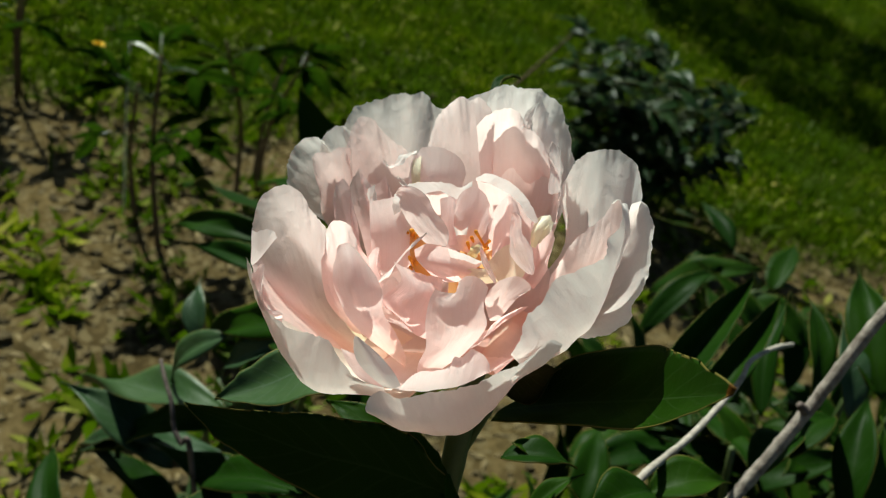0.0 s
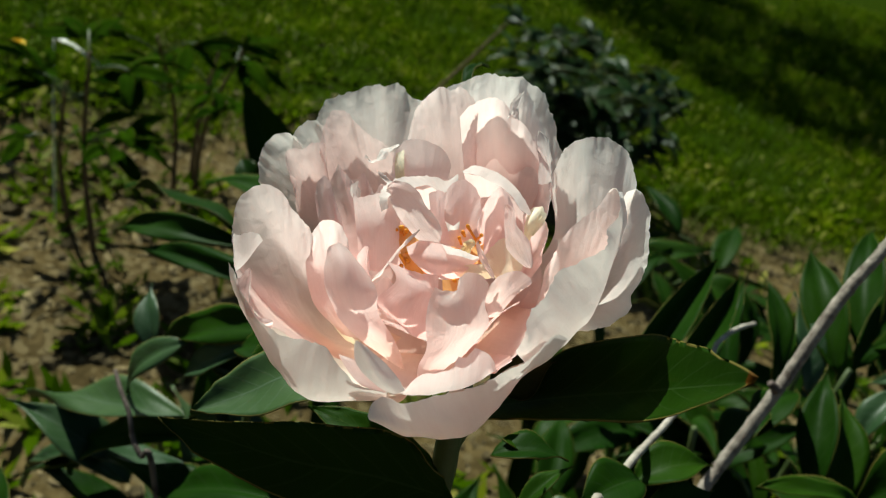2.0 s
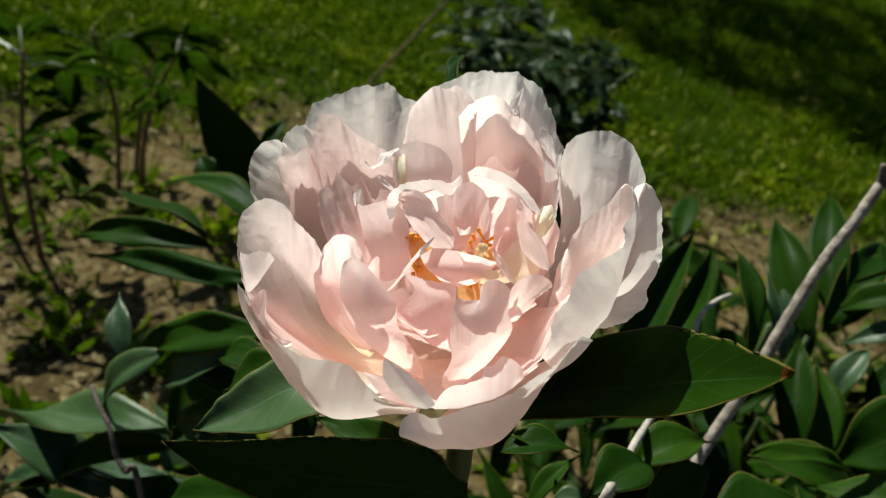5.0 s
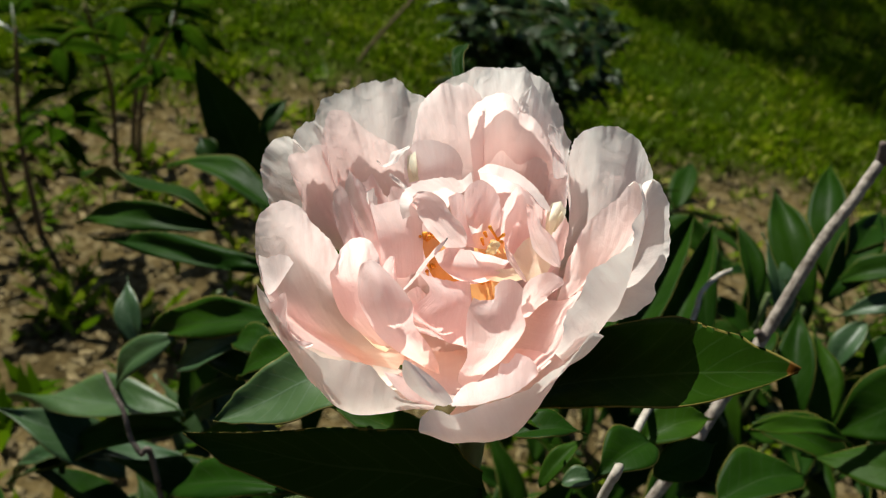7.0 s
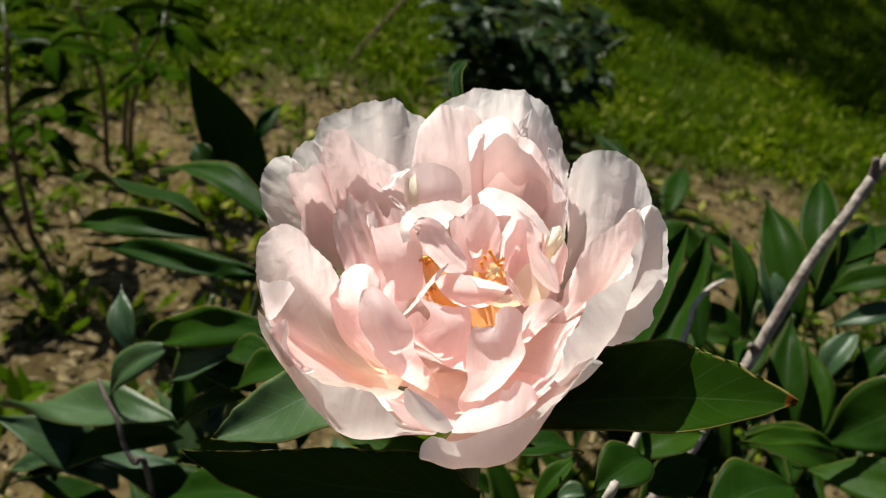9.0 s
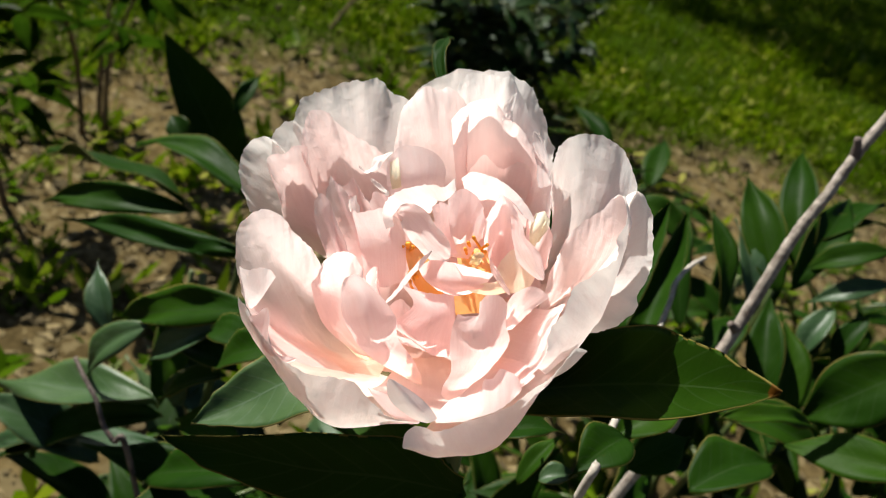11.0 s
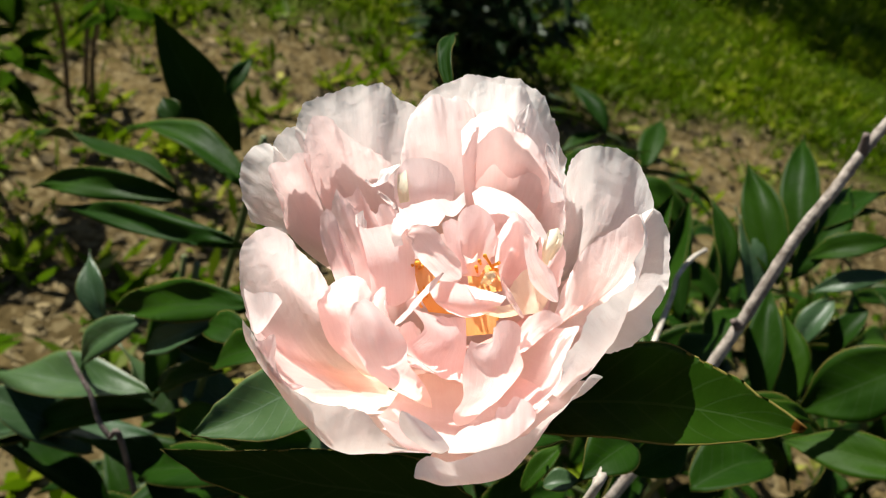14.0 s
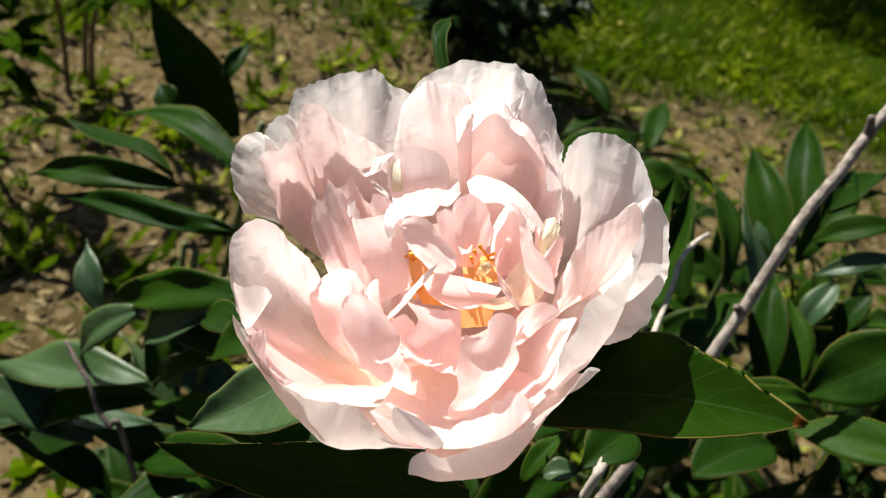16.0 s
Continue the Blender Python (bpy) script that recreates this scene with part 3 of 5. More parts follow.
sheet(PETAL, [(-61.7, -13.4, 25), (-58.4, -12.2, 29), (-55.5, -10.4, 33), (-55.1, -14.1, 33), (-54.9, -19, 32), (-52.3, -22.6, 32), (-48.2, -23.4, 32)], [(-61.2, -15.3, 25), (-58.8, -16.9, 27), (-56.8, -20, 29), (-53.9, -22.7, 31), (-51.1, -24.4, 32), (-48.3, -23.9, 31.5)], [(-61, -18.1, 16), (-57.3, -23.4, 18), (-52.2, -27.1, 20)], seed=21, frill=0.6)
# the front of the cup
sheet(PETAL, [(-29.8, -31, 33), (-24.5, -36.2, 35), (-16.4, -38.6, 36.5), (-9.9, -38.5, 36), (-1.1, -37.2, 34), (7.2, -33.4, 32), (14.4, -28.9, 28)], [(-27.8, -35.1, 10), (-17.9, -38, 12), (-8.2, -38, 14), (3.3, -35.1, 10), (13.2, -28.6, 10)], [(-22.4, -32.1, -14), (-9.7, -31.8, -18), (3.1, -30.6, -16)], seed=22, frill=0)
sheet(PETAL_OUTER, [(-20.5, -44.8, 37), (-19.8, -41.8, 36.5), (-17.4, -39.9, 37), (-12.1, -40.8, 38), (-6.3, -39.1, 38), (0.2, -37.3, 37), (6.9, -34.9, 36), (13.6, -30.9, 34), (20, -26.9, 31), (25.7, -21.1, 29), (28.1, -22.1, 28)], [(-20.2, -45.8, 36), (-14, -46.5, 35.5), (-4, -46.6, 34), (4.3, -44.8, 31), (10.6, -39.9, 28), (16.9, -32.6, 26), (28, -22.7, 27)], [(-14.8, -49.7, 4), (-1.3, -50.1, 2), (8.9, -41.6, 2), (20.3, -29.1, 6)], [(-3.9, -43.4, -26), (3.8, -41.8, -28), (11.4, -36.1, -28)], seed=23, frill=0.4)
sheet(PETAL, [(-11.9, -38.1, 36), (-10.8, -36.1, 34.5), (-8.9, -34.2, 34), (-4, -33, 33), (-0.1, -31.6, 33), (0.6, -28.8, 32.5), (2.7, -28.5, 32.5), (4.5, -26.5, 32), (7.5, -26.9, 32), (9.7, -29.1, 32), (10.3, -31.5, 32)], [(-12.1, -38.7, 38), (-7, -38.3, 39), (-1.3, -37, 39), (3.8, -35.5, 38), (9.4, -31.9, 35)], seed=24, frill=0.3)
sheet(PETAL, [(-29.5, -30.1, 36), (-28.2, -30.5, 36)], [(-27, -33.5, 37), (-23.4, -31.8, 37)], [(-22.9, -37.1, 38), (-20.3, -35.5, 38)], [(-16.8, -38.7, 38), (-14.9, -37.9, 38)], seed=25, frill=0.2)
sheet(PETAL_OUTER, [(-24.1, -27.3, 44), (-23.4, -26, 45), (-21.7, -27, 44)], [(-24.1, -30.4, 42), (-20.7, -30.2, 43.5), (-17.3, -30.5, 41)], [(-21.2, -34.9, 40), (-16.7, -35.6, 41), (-13.1, -35, 39)], [(-16.4, -38.5, 38), (-13.5, -38.6, 38.5), (-11.6, -37.7, 38)], seed=26, frill=0.3)
# folded inner petals at the left
sheet(PETAL_PINK, [(-43, 22.1, -20), (-40.1, 24, -24), (-38.7, 26.2, -25), (-36.7, 22.8, -23), (-33.8, 18.5, -20), (-30.1, 16.5, -16)], [(-39.8, 13.5, -24), (-34.2, 13.5, -25), (-28.2, 11.5, -20)], [(-30.2, -1.5, -22), (-22.7, -1.5, -22)], seed=30, frill=0.4)
sheet(PETAL_PINK, [(-32.7, 17.3, -14), (-31.1, 20.8, -15), (-27.8, 20.1, -14), (-24.4, 17.4, -12)], [(-28.1, 5.9, -18), (-21.5, 6.8, -16)], seed=31, frill=0.4)
sheet(PETAL_PINK, [(-45.1, 17.2, -4), (-44.7, 23.3, -8), (-44, 25.3, -9), (-42, 23.2, -9), (-40, 21.6, -10), (-36.5, 17, -7), (-33.6, 10.8, -3)], [(-41.5, 7.7, -8), (-37.4, 8.6, -11), (-32.2, 4.2, -6)], [(-36.9, -6.8, -14), (-27.8, -4.9, -14)], seed=32, frill=0.5)
sheet(PETAL_PINK, [(-46.6, 9, 3), (-47.5, 14.9, 3), (-46.9, 18.7, 2), (-45.4, 20, 2), (-43.7, 18.5, 1), (-41.8, 13.1, 1), (-38.2, 5.6, 3)], [(-44.4, 2.9, 3), (-41.9, 4.2, 0), (-36.6, -1.2, 2)], [(-41.5, -9.1, -8), (-30.9, -8.2, -8)], seed=33, frill=0.5)
sheet(PETAL, [(-37.9, 17.6, -4), (-35.4, 14.3, 0), (-31.8, 15.1, 2), (-26.6, 15.3, 4), (-22.6, 12.6, 6), (-20.7, 10.6, 7)], [(-34.2, 5.9, 4), (-26.3, 5.9, 8), (-20.5, 4.3, 8)], [(-32.9, -6.1, 0), (-26.7, -7.6, 3), (-20.4, -5.1, 2)], seed=34, frill=0.6)
sheet(PETAL_PALE, [(-37.8, 16.1, -1), (-37.2, 18.3, -1), (-35.7, 19.3, -1), (-34.7, 17.2, 0), (-34.4, 14.8, 0)], [(-37.5, 14.6, -3), (-34.8, 14, -2)], seed=35, frill=0.6)
strap([(-32.1, 24.8, -14), (-29.6, 22.8, -14), (-26.4, 19.9, -12)], [0.8, 1.6, 1.6], PETAL_PALE, seed=36)
sheet(PETAL, [(-26.9, 22.8, -9), (-26.2, 30.8, -9), (-23.2, 34.2, -9), (-18.2, 34.9, -9), (-13.3, 33.6, -10), (-10, 31, -11), (-8.6, 27.4, -11)], [(-26.2, 21.9, -9), (-18.1, 24.3, -6), (-9.3, 22.9, -10)], [(-23.9, 13.2, -16), (-13.3, 14.2, -18)], seed=37, frill=0.3)
strap([(-35.1, 28.3, -7), (-33.3, 26.7, -7), (-31, 27.8, -7), (-28.6, 30.9, -8), (-25.1, 32.9, -8.5)], [1.2, 2.2, 2.8, 4, 2], PETAL_PALE, face=(0, 0.9, 0.5), cup=-0.2, seed=38)
sheet(PETAL_YELLOW, [(-25.8, 29.9, -7.5), (-23.3, 31.3, -7.5)], [(-25.9, 26, -7), (-22.7, 26.6, -5.5)], [(-25.2, 21.5, -7.5), (-22.2, 22.1, -6)], seed=39, frill=0.2)
sheet(PETAL_PALE, [(-26.3, 9.6, 8), (-27.3, 13.4, 8), (-26.6, 17.3, 6), (-22.5, 20.7, 2), (-17.5, 22.3, -2), (-13.6, 22.9, -5), (-9.7, 22.3, -7), (-6, 24.9, -9)], [(-23.8, 10.5, 11), (-24.2, 13.1, 11), (-22.6, 15.1, 9), (-19, 16.8, 5), (-14.3, 19.4, 1), (-9.7, 17.8, -2), (-5.5, 21.4, -7)], seed=40, frill=0.5)
sheet(PETAL, [(-45.9, -4, 8), (-40.4, 2.4, 26), (-37.4, 3.9, 30), (-34, 3.5, 29), (-31.9, 0.3, 27), (-31.3, -3, 25)], [(-48.1, -8.4, 4), (-42.9, -8.2, 8), (-35.6, -7.8, 14)], [(-44.3, -19, 4), (-38, -19.4, 7), (-31.1, -19.5, 10)], [(-35.1, -26.8, 6), (-30, -27.3, 7), (-25.6, -25.8, 6)], seed=41, frill=0.3)
sheet(PETAL, [(-37, -5.7, 26), (-35.8, -3.1, 29), (-33.2, -1.9, 30), (-30.3, -3.8, 28)], [(-37.2, -9.3, 27), (-30.6, -7.4, 33), (-25.4, -9.4, 26)], [(-36.3, -14.7, 26), (-29.1, -14.1, 33), (-22.7, -13.7, 26)], [(-33, -20.9, 24), (-27.2, -19.7, 29), (-22.5, -18.8, 24)], [(-29, -25.8, 20), (-23, -25.1, 23), (-18.5, -25.6, 19)], [(-22.3, -30.7, 16), (-18.6, -31, 17), (-16.2, -30.7, 15)], [(-17.4, -33.9, 13), (-15.5, -34.4, 13), (-15.5, -33.9, 13)], seed=42, frill=0.2)
sheet(PETAL_YELLOW, [(-39.6, -22.9, 5), (-34.8, -26.4, 6.5), (-29.7, -28, 7)], [(-35.4, -28.7, 0), (-31.9, -29.6, 1)], seed=43, frill=0.2)
# the heart
sheet(PETAL_PINK, [(-8.9, 15.3, 2), (-7.5, 19.3, 2), (-4.7, 21.4, 2), (-1.3, 20.6, 3), (1.2, 17.7, 4), (2.3, 13, 5), (1.8, 7.2, 6)], [(-8.1, 8.4, 7), (-3, 9.7, 2), (0.7, 5.9, 4)], [(-8.4, 1.8, 8), (-2.1, 0.8, 2)], seed=50, frill=0.5)
sheet(PETAL_PINK, [(2, 10.6, 5), (3.3, 13.6, 5), (5.3, 16.8, 6), (7.8, 19.3, 6), (10.2, 17.2, 7), (11.7, 13.9, 8), (12.7, 8.4, 8)], [(2.5, 5.1, 1), (7.6, 6.8, -3), (12.6, 4.6, 3)], [(2.1, -2.8, -4), (10.3, -1.9, -4)], seed=51, frill=0.7)
sheet(PETAL, [(-4, 24.5, -3), (0.6, 23.5, -2), (6.6, 21.4, -1), (10.7, 17.9, 1), (15.1, 12.7, 3)], [(-0.5, 13.2, -16), (6.9, 12.4, -18), (15.7, 7.7, -14)], [(3.5, -1.6, -24), (11.1, -1.6, -24)], seed=52, frill=0.3)
sheet(PETAL_PALE, [(-4.2, 24.7, -2), (-1.1, 26.5, -2), (3.7, 25.7, -1), (8.2, 23.6, 0), (12.3, 19.8, 2), (15.8, 15.2, 4), (17.1, 12.3, 5)], [(-3.9, 24, -1), (-0.4, 23.1, 2), (4.1, 21.5, 3), (8.2, 19.2, 5), (11.6, 16.3, 6), (14.3, 12.9, 7), (16.3, 11.6, 6)], seed=53, frill=0.2)
sheet(PETAL_PINK, [(14.8, 12.3, 3), (18.3, 12.7, 2), (21.5, 10.6, 3), (22.3, 5.9, 5), (20.4, 0.6, 8)], [(14.8, 3.8, -2), (19.1, 3.3, -5), (21, -1.7, 3)], [(9.8, -6.5, -8), (17.5, -7.2, -6)], seed=54, frill=0.4)
sheet(PETAL_YELLOW, [(16.1, 12.3, 5), (18, 14.7, 4), (19.8, 15, 3), (20.7, 13.3, 4), (19, 10.1, 6)], [(15.3, 8.4, 6), (16.8, 9.2, 7), (18.6, 8.4, 6)], [(15.7, 4.7, 5), (17.1, 4.4, 5)], seed=55, frill=0.7, label='pale yellow petaloid')
sheet(PETAL_YELLOW, [(18.4, 10.6, 5), (20.2, 13.3, 4), (21.6, 12.6, 4), (20.8, 9.6, 5)], [(16.7, 5.6, 5), (18.2, 5.9, 5)], seed=56, frill=0.7, label='pale yellow petaloid')
strap([(9.6, 13.6, 10), (11, 11.6, 11), (11.4, 7.2, 13), (13.9, 1.9, 16), (17.8, -4.1, 18)], [1, 3, 4, 6, 3], PETAL, face=(-0.3, 0.2, 1), cup=0.3, seed=57)
strap([(-22.6, 14.2, 24), (-20.3, 14.4, 24), (-17.3, 11.8, 22), (-13.3, 7.5, 19), (-8.2, 1.7, 14)], [1.5, 6, 9, 9, 7], PETAL, face=(0.1, 0.4, 1), cup=-0.35, ruffle=0.5, jag=0.05, seed=58)
sheet(PETAL_PINK, [(-13.1, 15.9, 6), (-10.6, 17.3, 5), (-8.1, 16.8, 5)], [(-11.4, 8.4, 8), (-7.6, 8.4, 8)], [(-9.8, 1.8, 10), (-5.6, 2.6, 8)], seed=59, frill=0.4)
sheet(PETAL_PALE, [(-7.3, 8, 11), (-5.2, 6.6, 11), (-3.2, 8.5, 9)], [(-6.2, 5.1, 10), (-3.2, 5.9, 9)], seed=60, frill=0.3)
sheet(PETAL_PINK, [(-17, -0.6, 16), (-13, 1.2, 18), (-7.3, 0.7, 19), (-1.7, -0.8, 20), (3.8, -2.6, 20)], [(-15.5, -3.4, 20), (-7.4, -4.1, 24), (1.4, -5.1, 22)], [(-11.4, -7.4, 15), (-6.6, -9, 15), (-1.5, -7.9, 15)], seed=61, frill=0.25)
sheet(PETAL_PALE, [(-7, 0.6, 19.5), (-3.2, -0.4, 20.5), (0.5, -1.1, 20.5), (3.8, -2.4, 20.5)], [(-4.9, -2.4, 25), (-0.6, -2.8, 25), (2.2, -3.3, 24)], seed=62, frill=0.2)
sheet(PETAL_CREAM, [(-4.2, -4.3, 21), (-0.2, -4.7, 22.5), (5.5, -4.2, 21.5)], [(-2.1, -7.8, 16), (3.2, -8.5, 18), (8.7, -7.4, 18)], seed=63, frill=0.3)
sheet(PETAL_CREAM, [(4.2, -2.4, 15), (7.1, 1.7, 14), (10.5, 4.4, 13), (13.6, 3.5, 14), (16.1, -0.2, 16)], [(6.7, -5, 15), (11.3, -3, 13), (15.4, -4.5, 16)], [(8.7, -8.3, 14), (13.5, -7.7, 15)], seed=64, frill=0.4)
strap([(2.6, 2.3, 20), (4.2, -1.9, 21), (8.1, -7.9, 22)], [0.5, 1.8, 1], PETAL, seed=65)
sheet(PETAL, [(6.7, -10.3, 24), (9.4, -7.2, 24), (13.4, -5.5, 24), (16.9, -6.5, 25), (18.1, -8.1, 25), (15.3, -10.4, 24)], [(6, -13.4, 24), (10, -12.9, 21), (13.7, -12.5, 22)], [(7.2, -18.3, 17), (9.4, -18.1, 16)], seed=66, frill=0.3)
sheet(PETAL, [(-6.5, -11.6, 34), (-4, -12.2, 34), (-0.5, -11.3, 32.5), (-0.8, -9.1, 32), (0.9, -7.5, 31), (4.3, -7.2, 29.5), (6.9, -9.5, 28)], [(-8, -16, 33), (-1.8, -16.3, 35), (6.3, -14.9, 29)], [(-8.4, -21.6, 31.5), (-1, -22.2, 33), (7.5, -19.8, 27)], [(-8, -27.6, 28.5), (-2.7, -27.1, 30), (2.1, -28.1, 25.5)], [(-10.2, -32.5, 25), (-7.4, -31.9, 26.5), (-2.9, -32.4, 24.5)], [(-10.5, -34.9, 23.5), (-9.1, -36.3, 23.5), (-6, -35.4, 23.5)], seed=68, frill=0.3)
sheet(PETAL_PINK, [(-21.3, -5.1, 22), (-16.8, -6.9, 22), (-12.2, -7.7, 21), (-7, -8.2, 20)], [(-18, -10.3, 24), (-12.1, -12.4, 26), (-6.7, -14.3, 22)], [(-23.3, -15.7, 21), (-14.4, -18.7, 25), (-7.3, -19.9, 21)], [(-18.1, -21.6, 17), (-13.8, -24.7, 18), (-8.2, -26.2, 15)], seed=69, frill=0.4)
sheet(PETAL_PINK, [(-25.8, -13.6, 16), (-24.1, -10.8, 17), (-21.7, -9.6, 18), (-19, -11.8, 18)], [(-24.3, -18.6, 14), (-18.2, -18.6, 14)], seed=70, frill=0.3)
strap([(-25.9, -10.7, 14), (-22.2, -6.5, 18), (-17.5, -0.7, 21), (-13.1, 4, 21)], [5, 5, 3.6, 0.7], PETAL_PALE, face=(-0.3, 1, 0.5), cup=-0.1, ruffle=0.1, seed=72)
sheet(PETAL_PINK, [(-31.9, -3.9, 10), (-30.4, -1.9, 11), (-28.7, -0.9, 12), (-29, -5.5, 12)], [(-31.6, -10.9, 4), (-26.6, -14.3, 4)], seed=73, frill=0.2)
sheet(PETAL_ORANGE, [(-21.2, 6.2, 5), (-14.8, 5.9, 5)], [(-20, -0.7, 8), (-13.4, -1, 8)], [(-16.7, -8.7, 7), (-9.4, -9.3, 8)], seed=80, frill=0.6, label='orange petaloid')
sheet(PETAL_ORANGE, [(-6, 4.2, 0), (3.7, 3.8, -2)], [(-5.1, -2.8, 6), (4.4, -3.2, 4)], seed=81, frill=0.6, label='orange petaloid')
sheet(PETAL_ORANGE, [(-7.1, -6.3, 9), (2.3, -5.5, 11)], [(-6.2, -14.7, 11), (1.9, -13.9, 12)], seed=82, frill=0.6, label='orange petaloid')
strap([(-1.2, -0.7, 9), (-0.3, 1, 10), (0.6, 2.1, 10), (1.7, 1.6, 10)], [2.4, 3, 2.6, 1], PETAL_YELLOW, seed=83, ruffle=0.8)
# deep ground of the cup
sheet(PETAL_PINK, [(-37.3, -11.6, 6), (-29.3, -20.1, 12), (-18.6, -23.3, 15), (-9.8, -26.3, 14), (-2.6, -28.3, 17), (3.8, -26.2, 15), (8.7, -18.3, 14), (15.4, -13.6, 12)], [(-27.9, -16, -16), (-15.2, -21.9, -20), (-2.2, -24, -22), (8.9, -18.2, -20), (16.1, -12.5, -18)], seed=77, frill=0)
sheet(PETAL, [(23.9, -10.7, 18), (19.1, -18.3, 24), (17.2, -25.1, 25), (10.7, -31.3, 27)], [(20.1, -15.1, -6), (14.6, -25.4, -4), (8.9, -34.8, 2)], [(9.5, -13.2, -28), (1.9, -24.6, -28), (-2.1, -33.6, -24)], seed=75, frill=0)
sheet(PETAL_PINK, [(-43.8, -8.5, -12), (-29.9, 5.9, -18), (-11.5, 11.5, -22), (7.2, 11.5, -22), (21.6, -1.4, -18), (21.6, -16.2, -18)], [(-37.1, -23.3, -16), (-22.8, -16.7, -24), (-7.7, -11.3, -28), (7.4, -16.8, -26), (17.9, -25.4, -18)], [(-29.6, -35.7, -14), (-15.1, -37.9, -16), (-2.4, -37.9, -16), (10.6, -32.7, -18)], seed=74, frill=0)

# stamens and orange filaments that show in the gaps of the heart
rng = random.Random(21)
for centre, count in (((-18, 3, 11), 8), ((-15, -6, 11), 7), ((0, -10, 14), 8), ((-1, 2, 8), 5)):
    for k in range(count):
        root = Vector(centre) + Vector((rng.gauss(0, 2.0), rng.gauss(0, 2.0), -9 + rng.gauss(0, 1)))
        end = root + AXIS * rng.uniform(3.0, 5.0) + Vector((rng.gauss(0, 1.2), rng.gauss(0, 1.2), 2))
        line = [root / 1000, (root * 0.5 + end * 0.5 + Vector((rng.gauss(0, 0.8), 0, 0))) / 1000, end / 1000, (end + (end - root) * 0.25) / 1000]
        verts, faces = tube(bent(line, 3), [0.0004] * 6 + [0.0005, 0.0006, 0.0006, 0.0002], 6)
        part("stamen", mesh_of("stamen", verts, faces, STAMEN), bloom)


# ---- the plant that carries the flower ----
def at(plant, x, y, z):
    return Vector((x, y, z)) - plant.matrix_world.translation


host = thing("peony_plant", "glossy dark green peony plant with broad pointed leaves", "plant", pose(0.06, 0.06, 0))
left_plant = thing("peony_plant", "low dark green peony clump with narrow glossy leaflets", "plant", pose(-0.20, 0.30, 0))
right_plant = thing("peony_plant", "dense green peony clump with many upright leaflets", "plant", pose(0.34, 0.46, 0))
bpy.context.view_layer.update()
stick("stem", [at(host, 0.06, 0.06, 0), at(host, 0.045, 0.03, 0.3), at(host, 0.022, -0.005, 0.6), at(host, 0.008, 0.010, 0.715)], 0.006, 0.0042, STEM, host)
stick("leaf_stalk", [at(host, 0.014, 0.004, 0.66), at(host, 0.016, 0.008, 0.672), at(host, 0.019, 0.010, 0.690)], 0.0022, 0.0016, STEM, host, steps=5)
# broad leaves close to the flower and the clumps on both sides
blade(host, LEAF_TIPPED, [(0.029, 0.007, 0.704), (0.037, 0.011, 0.722), (0.046, 0.010, 0.731), (0.055, 0.007, 0.740), (0.062, -0.015, 0.757), (0.067, -0.036, 0.770), (0.071, -0.053, 0.778)], [(0.023, 0.003, 0.698), (0.040, 0.000, 0.713), (0.057, -0.012, 0.734), (0.066, -0.032, 0.757), (0.071, -0.053, 0.778)], [(0.022, -0.008, 0.700), (0.033, -0.018, 0.715), (0.049, -0.026, 0.730), (0.062, -0.037, 0.747), (0.067, -0.046, 0.763), (0.071, -0.053, 0.778)], label='broad dark leaf with a reddish tip', seed=1)
blade(host, LEAF_SHEEN, [(-0.034, 0.008, 0.681), (-0.050, 0.010, 0.685), (-0.058, 0.009, 0.680), (-0.066, 0.004, 0.672), (-0.073, -0.003, 0.663), (-0.077, -0.010, 0.655)], [(-0.029, 0.003, 0.685), (-0.047, 0.001, 0.679), (-0.060, -0.003, 0.667), (-0.077, -0.010, 0.655)], [(-0.026, -0.008, 0.693), (-0.031, -0.015, 0.689), (-0.039, -0.016, 0.682), (-0.050, -0.016, 0.672), (-0.064, -0.013, 0.662), (-0.077, -0.010, 0.655)], label='veined green leaf, sky sheen painted in as pale grey-green', seed=2)
blade(host, LEAF, [(0.016, -0.032, 0.694), (0.002, -0.028, 0.699), (-0.017, -0.025, 0.692), (-0.034, -0.022, 0.682), (-0.060, -0.020, 0.667), (-0.084, -0.019, 0.656)], [(0.018, -0.031, 0.687), (-0.005, -0.027, 0.679), (-0.031, -0.023, 0.667), (-0.060, -0.020, 0.660), (-0.084, -0.019, 0.656)], [(0.020, -0.032, 0.679), (-0.000, -0.031, 0.661), (-0.027, -0.026, 0.650), (-0.055, -0.023, 0.649), (-0.072, -0.022, 0.652), (-0.084, -0.019, 0.656)], label='broad leaf in deep shade', seed=3)
blade(host, LEAF_YOUNG, [(0.024, -0.012, 0.661), (0.014, -0.005, 0.668), (-0.001, 0.002, 0.672), (-0.021, 0.006, 0.670), (-0.039, 0.005, 0.664)], [(0.021, -0.016, 0.663), (0.010, -0.008, 0.666), (-0.008, -0.002, 0.668), (-0.026, 0.002, 0.667), (-0.039, 0.005, 0.664)], [(0.017, -0.022, 0.664), (0.010, -0.017, 0.668), (-0.006, -0.012, 0.669), (-0.024, -0.004, 0.665), (-0.039, 0.005, 0.664)], seed=4)
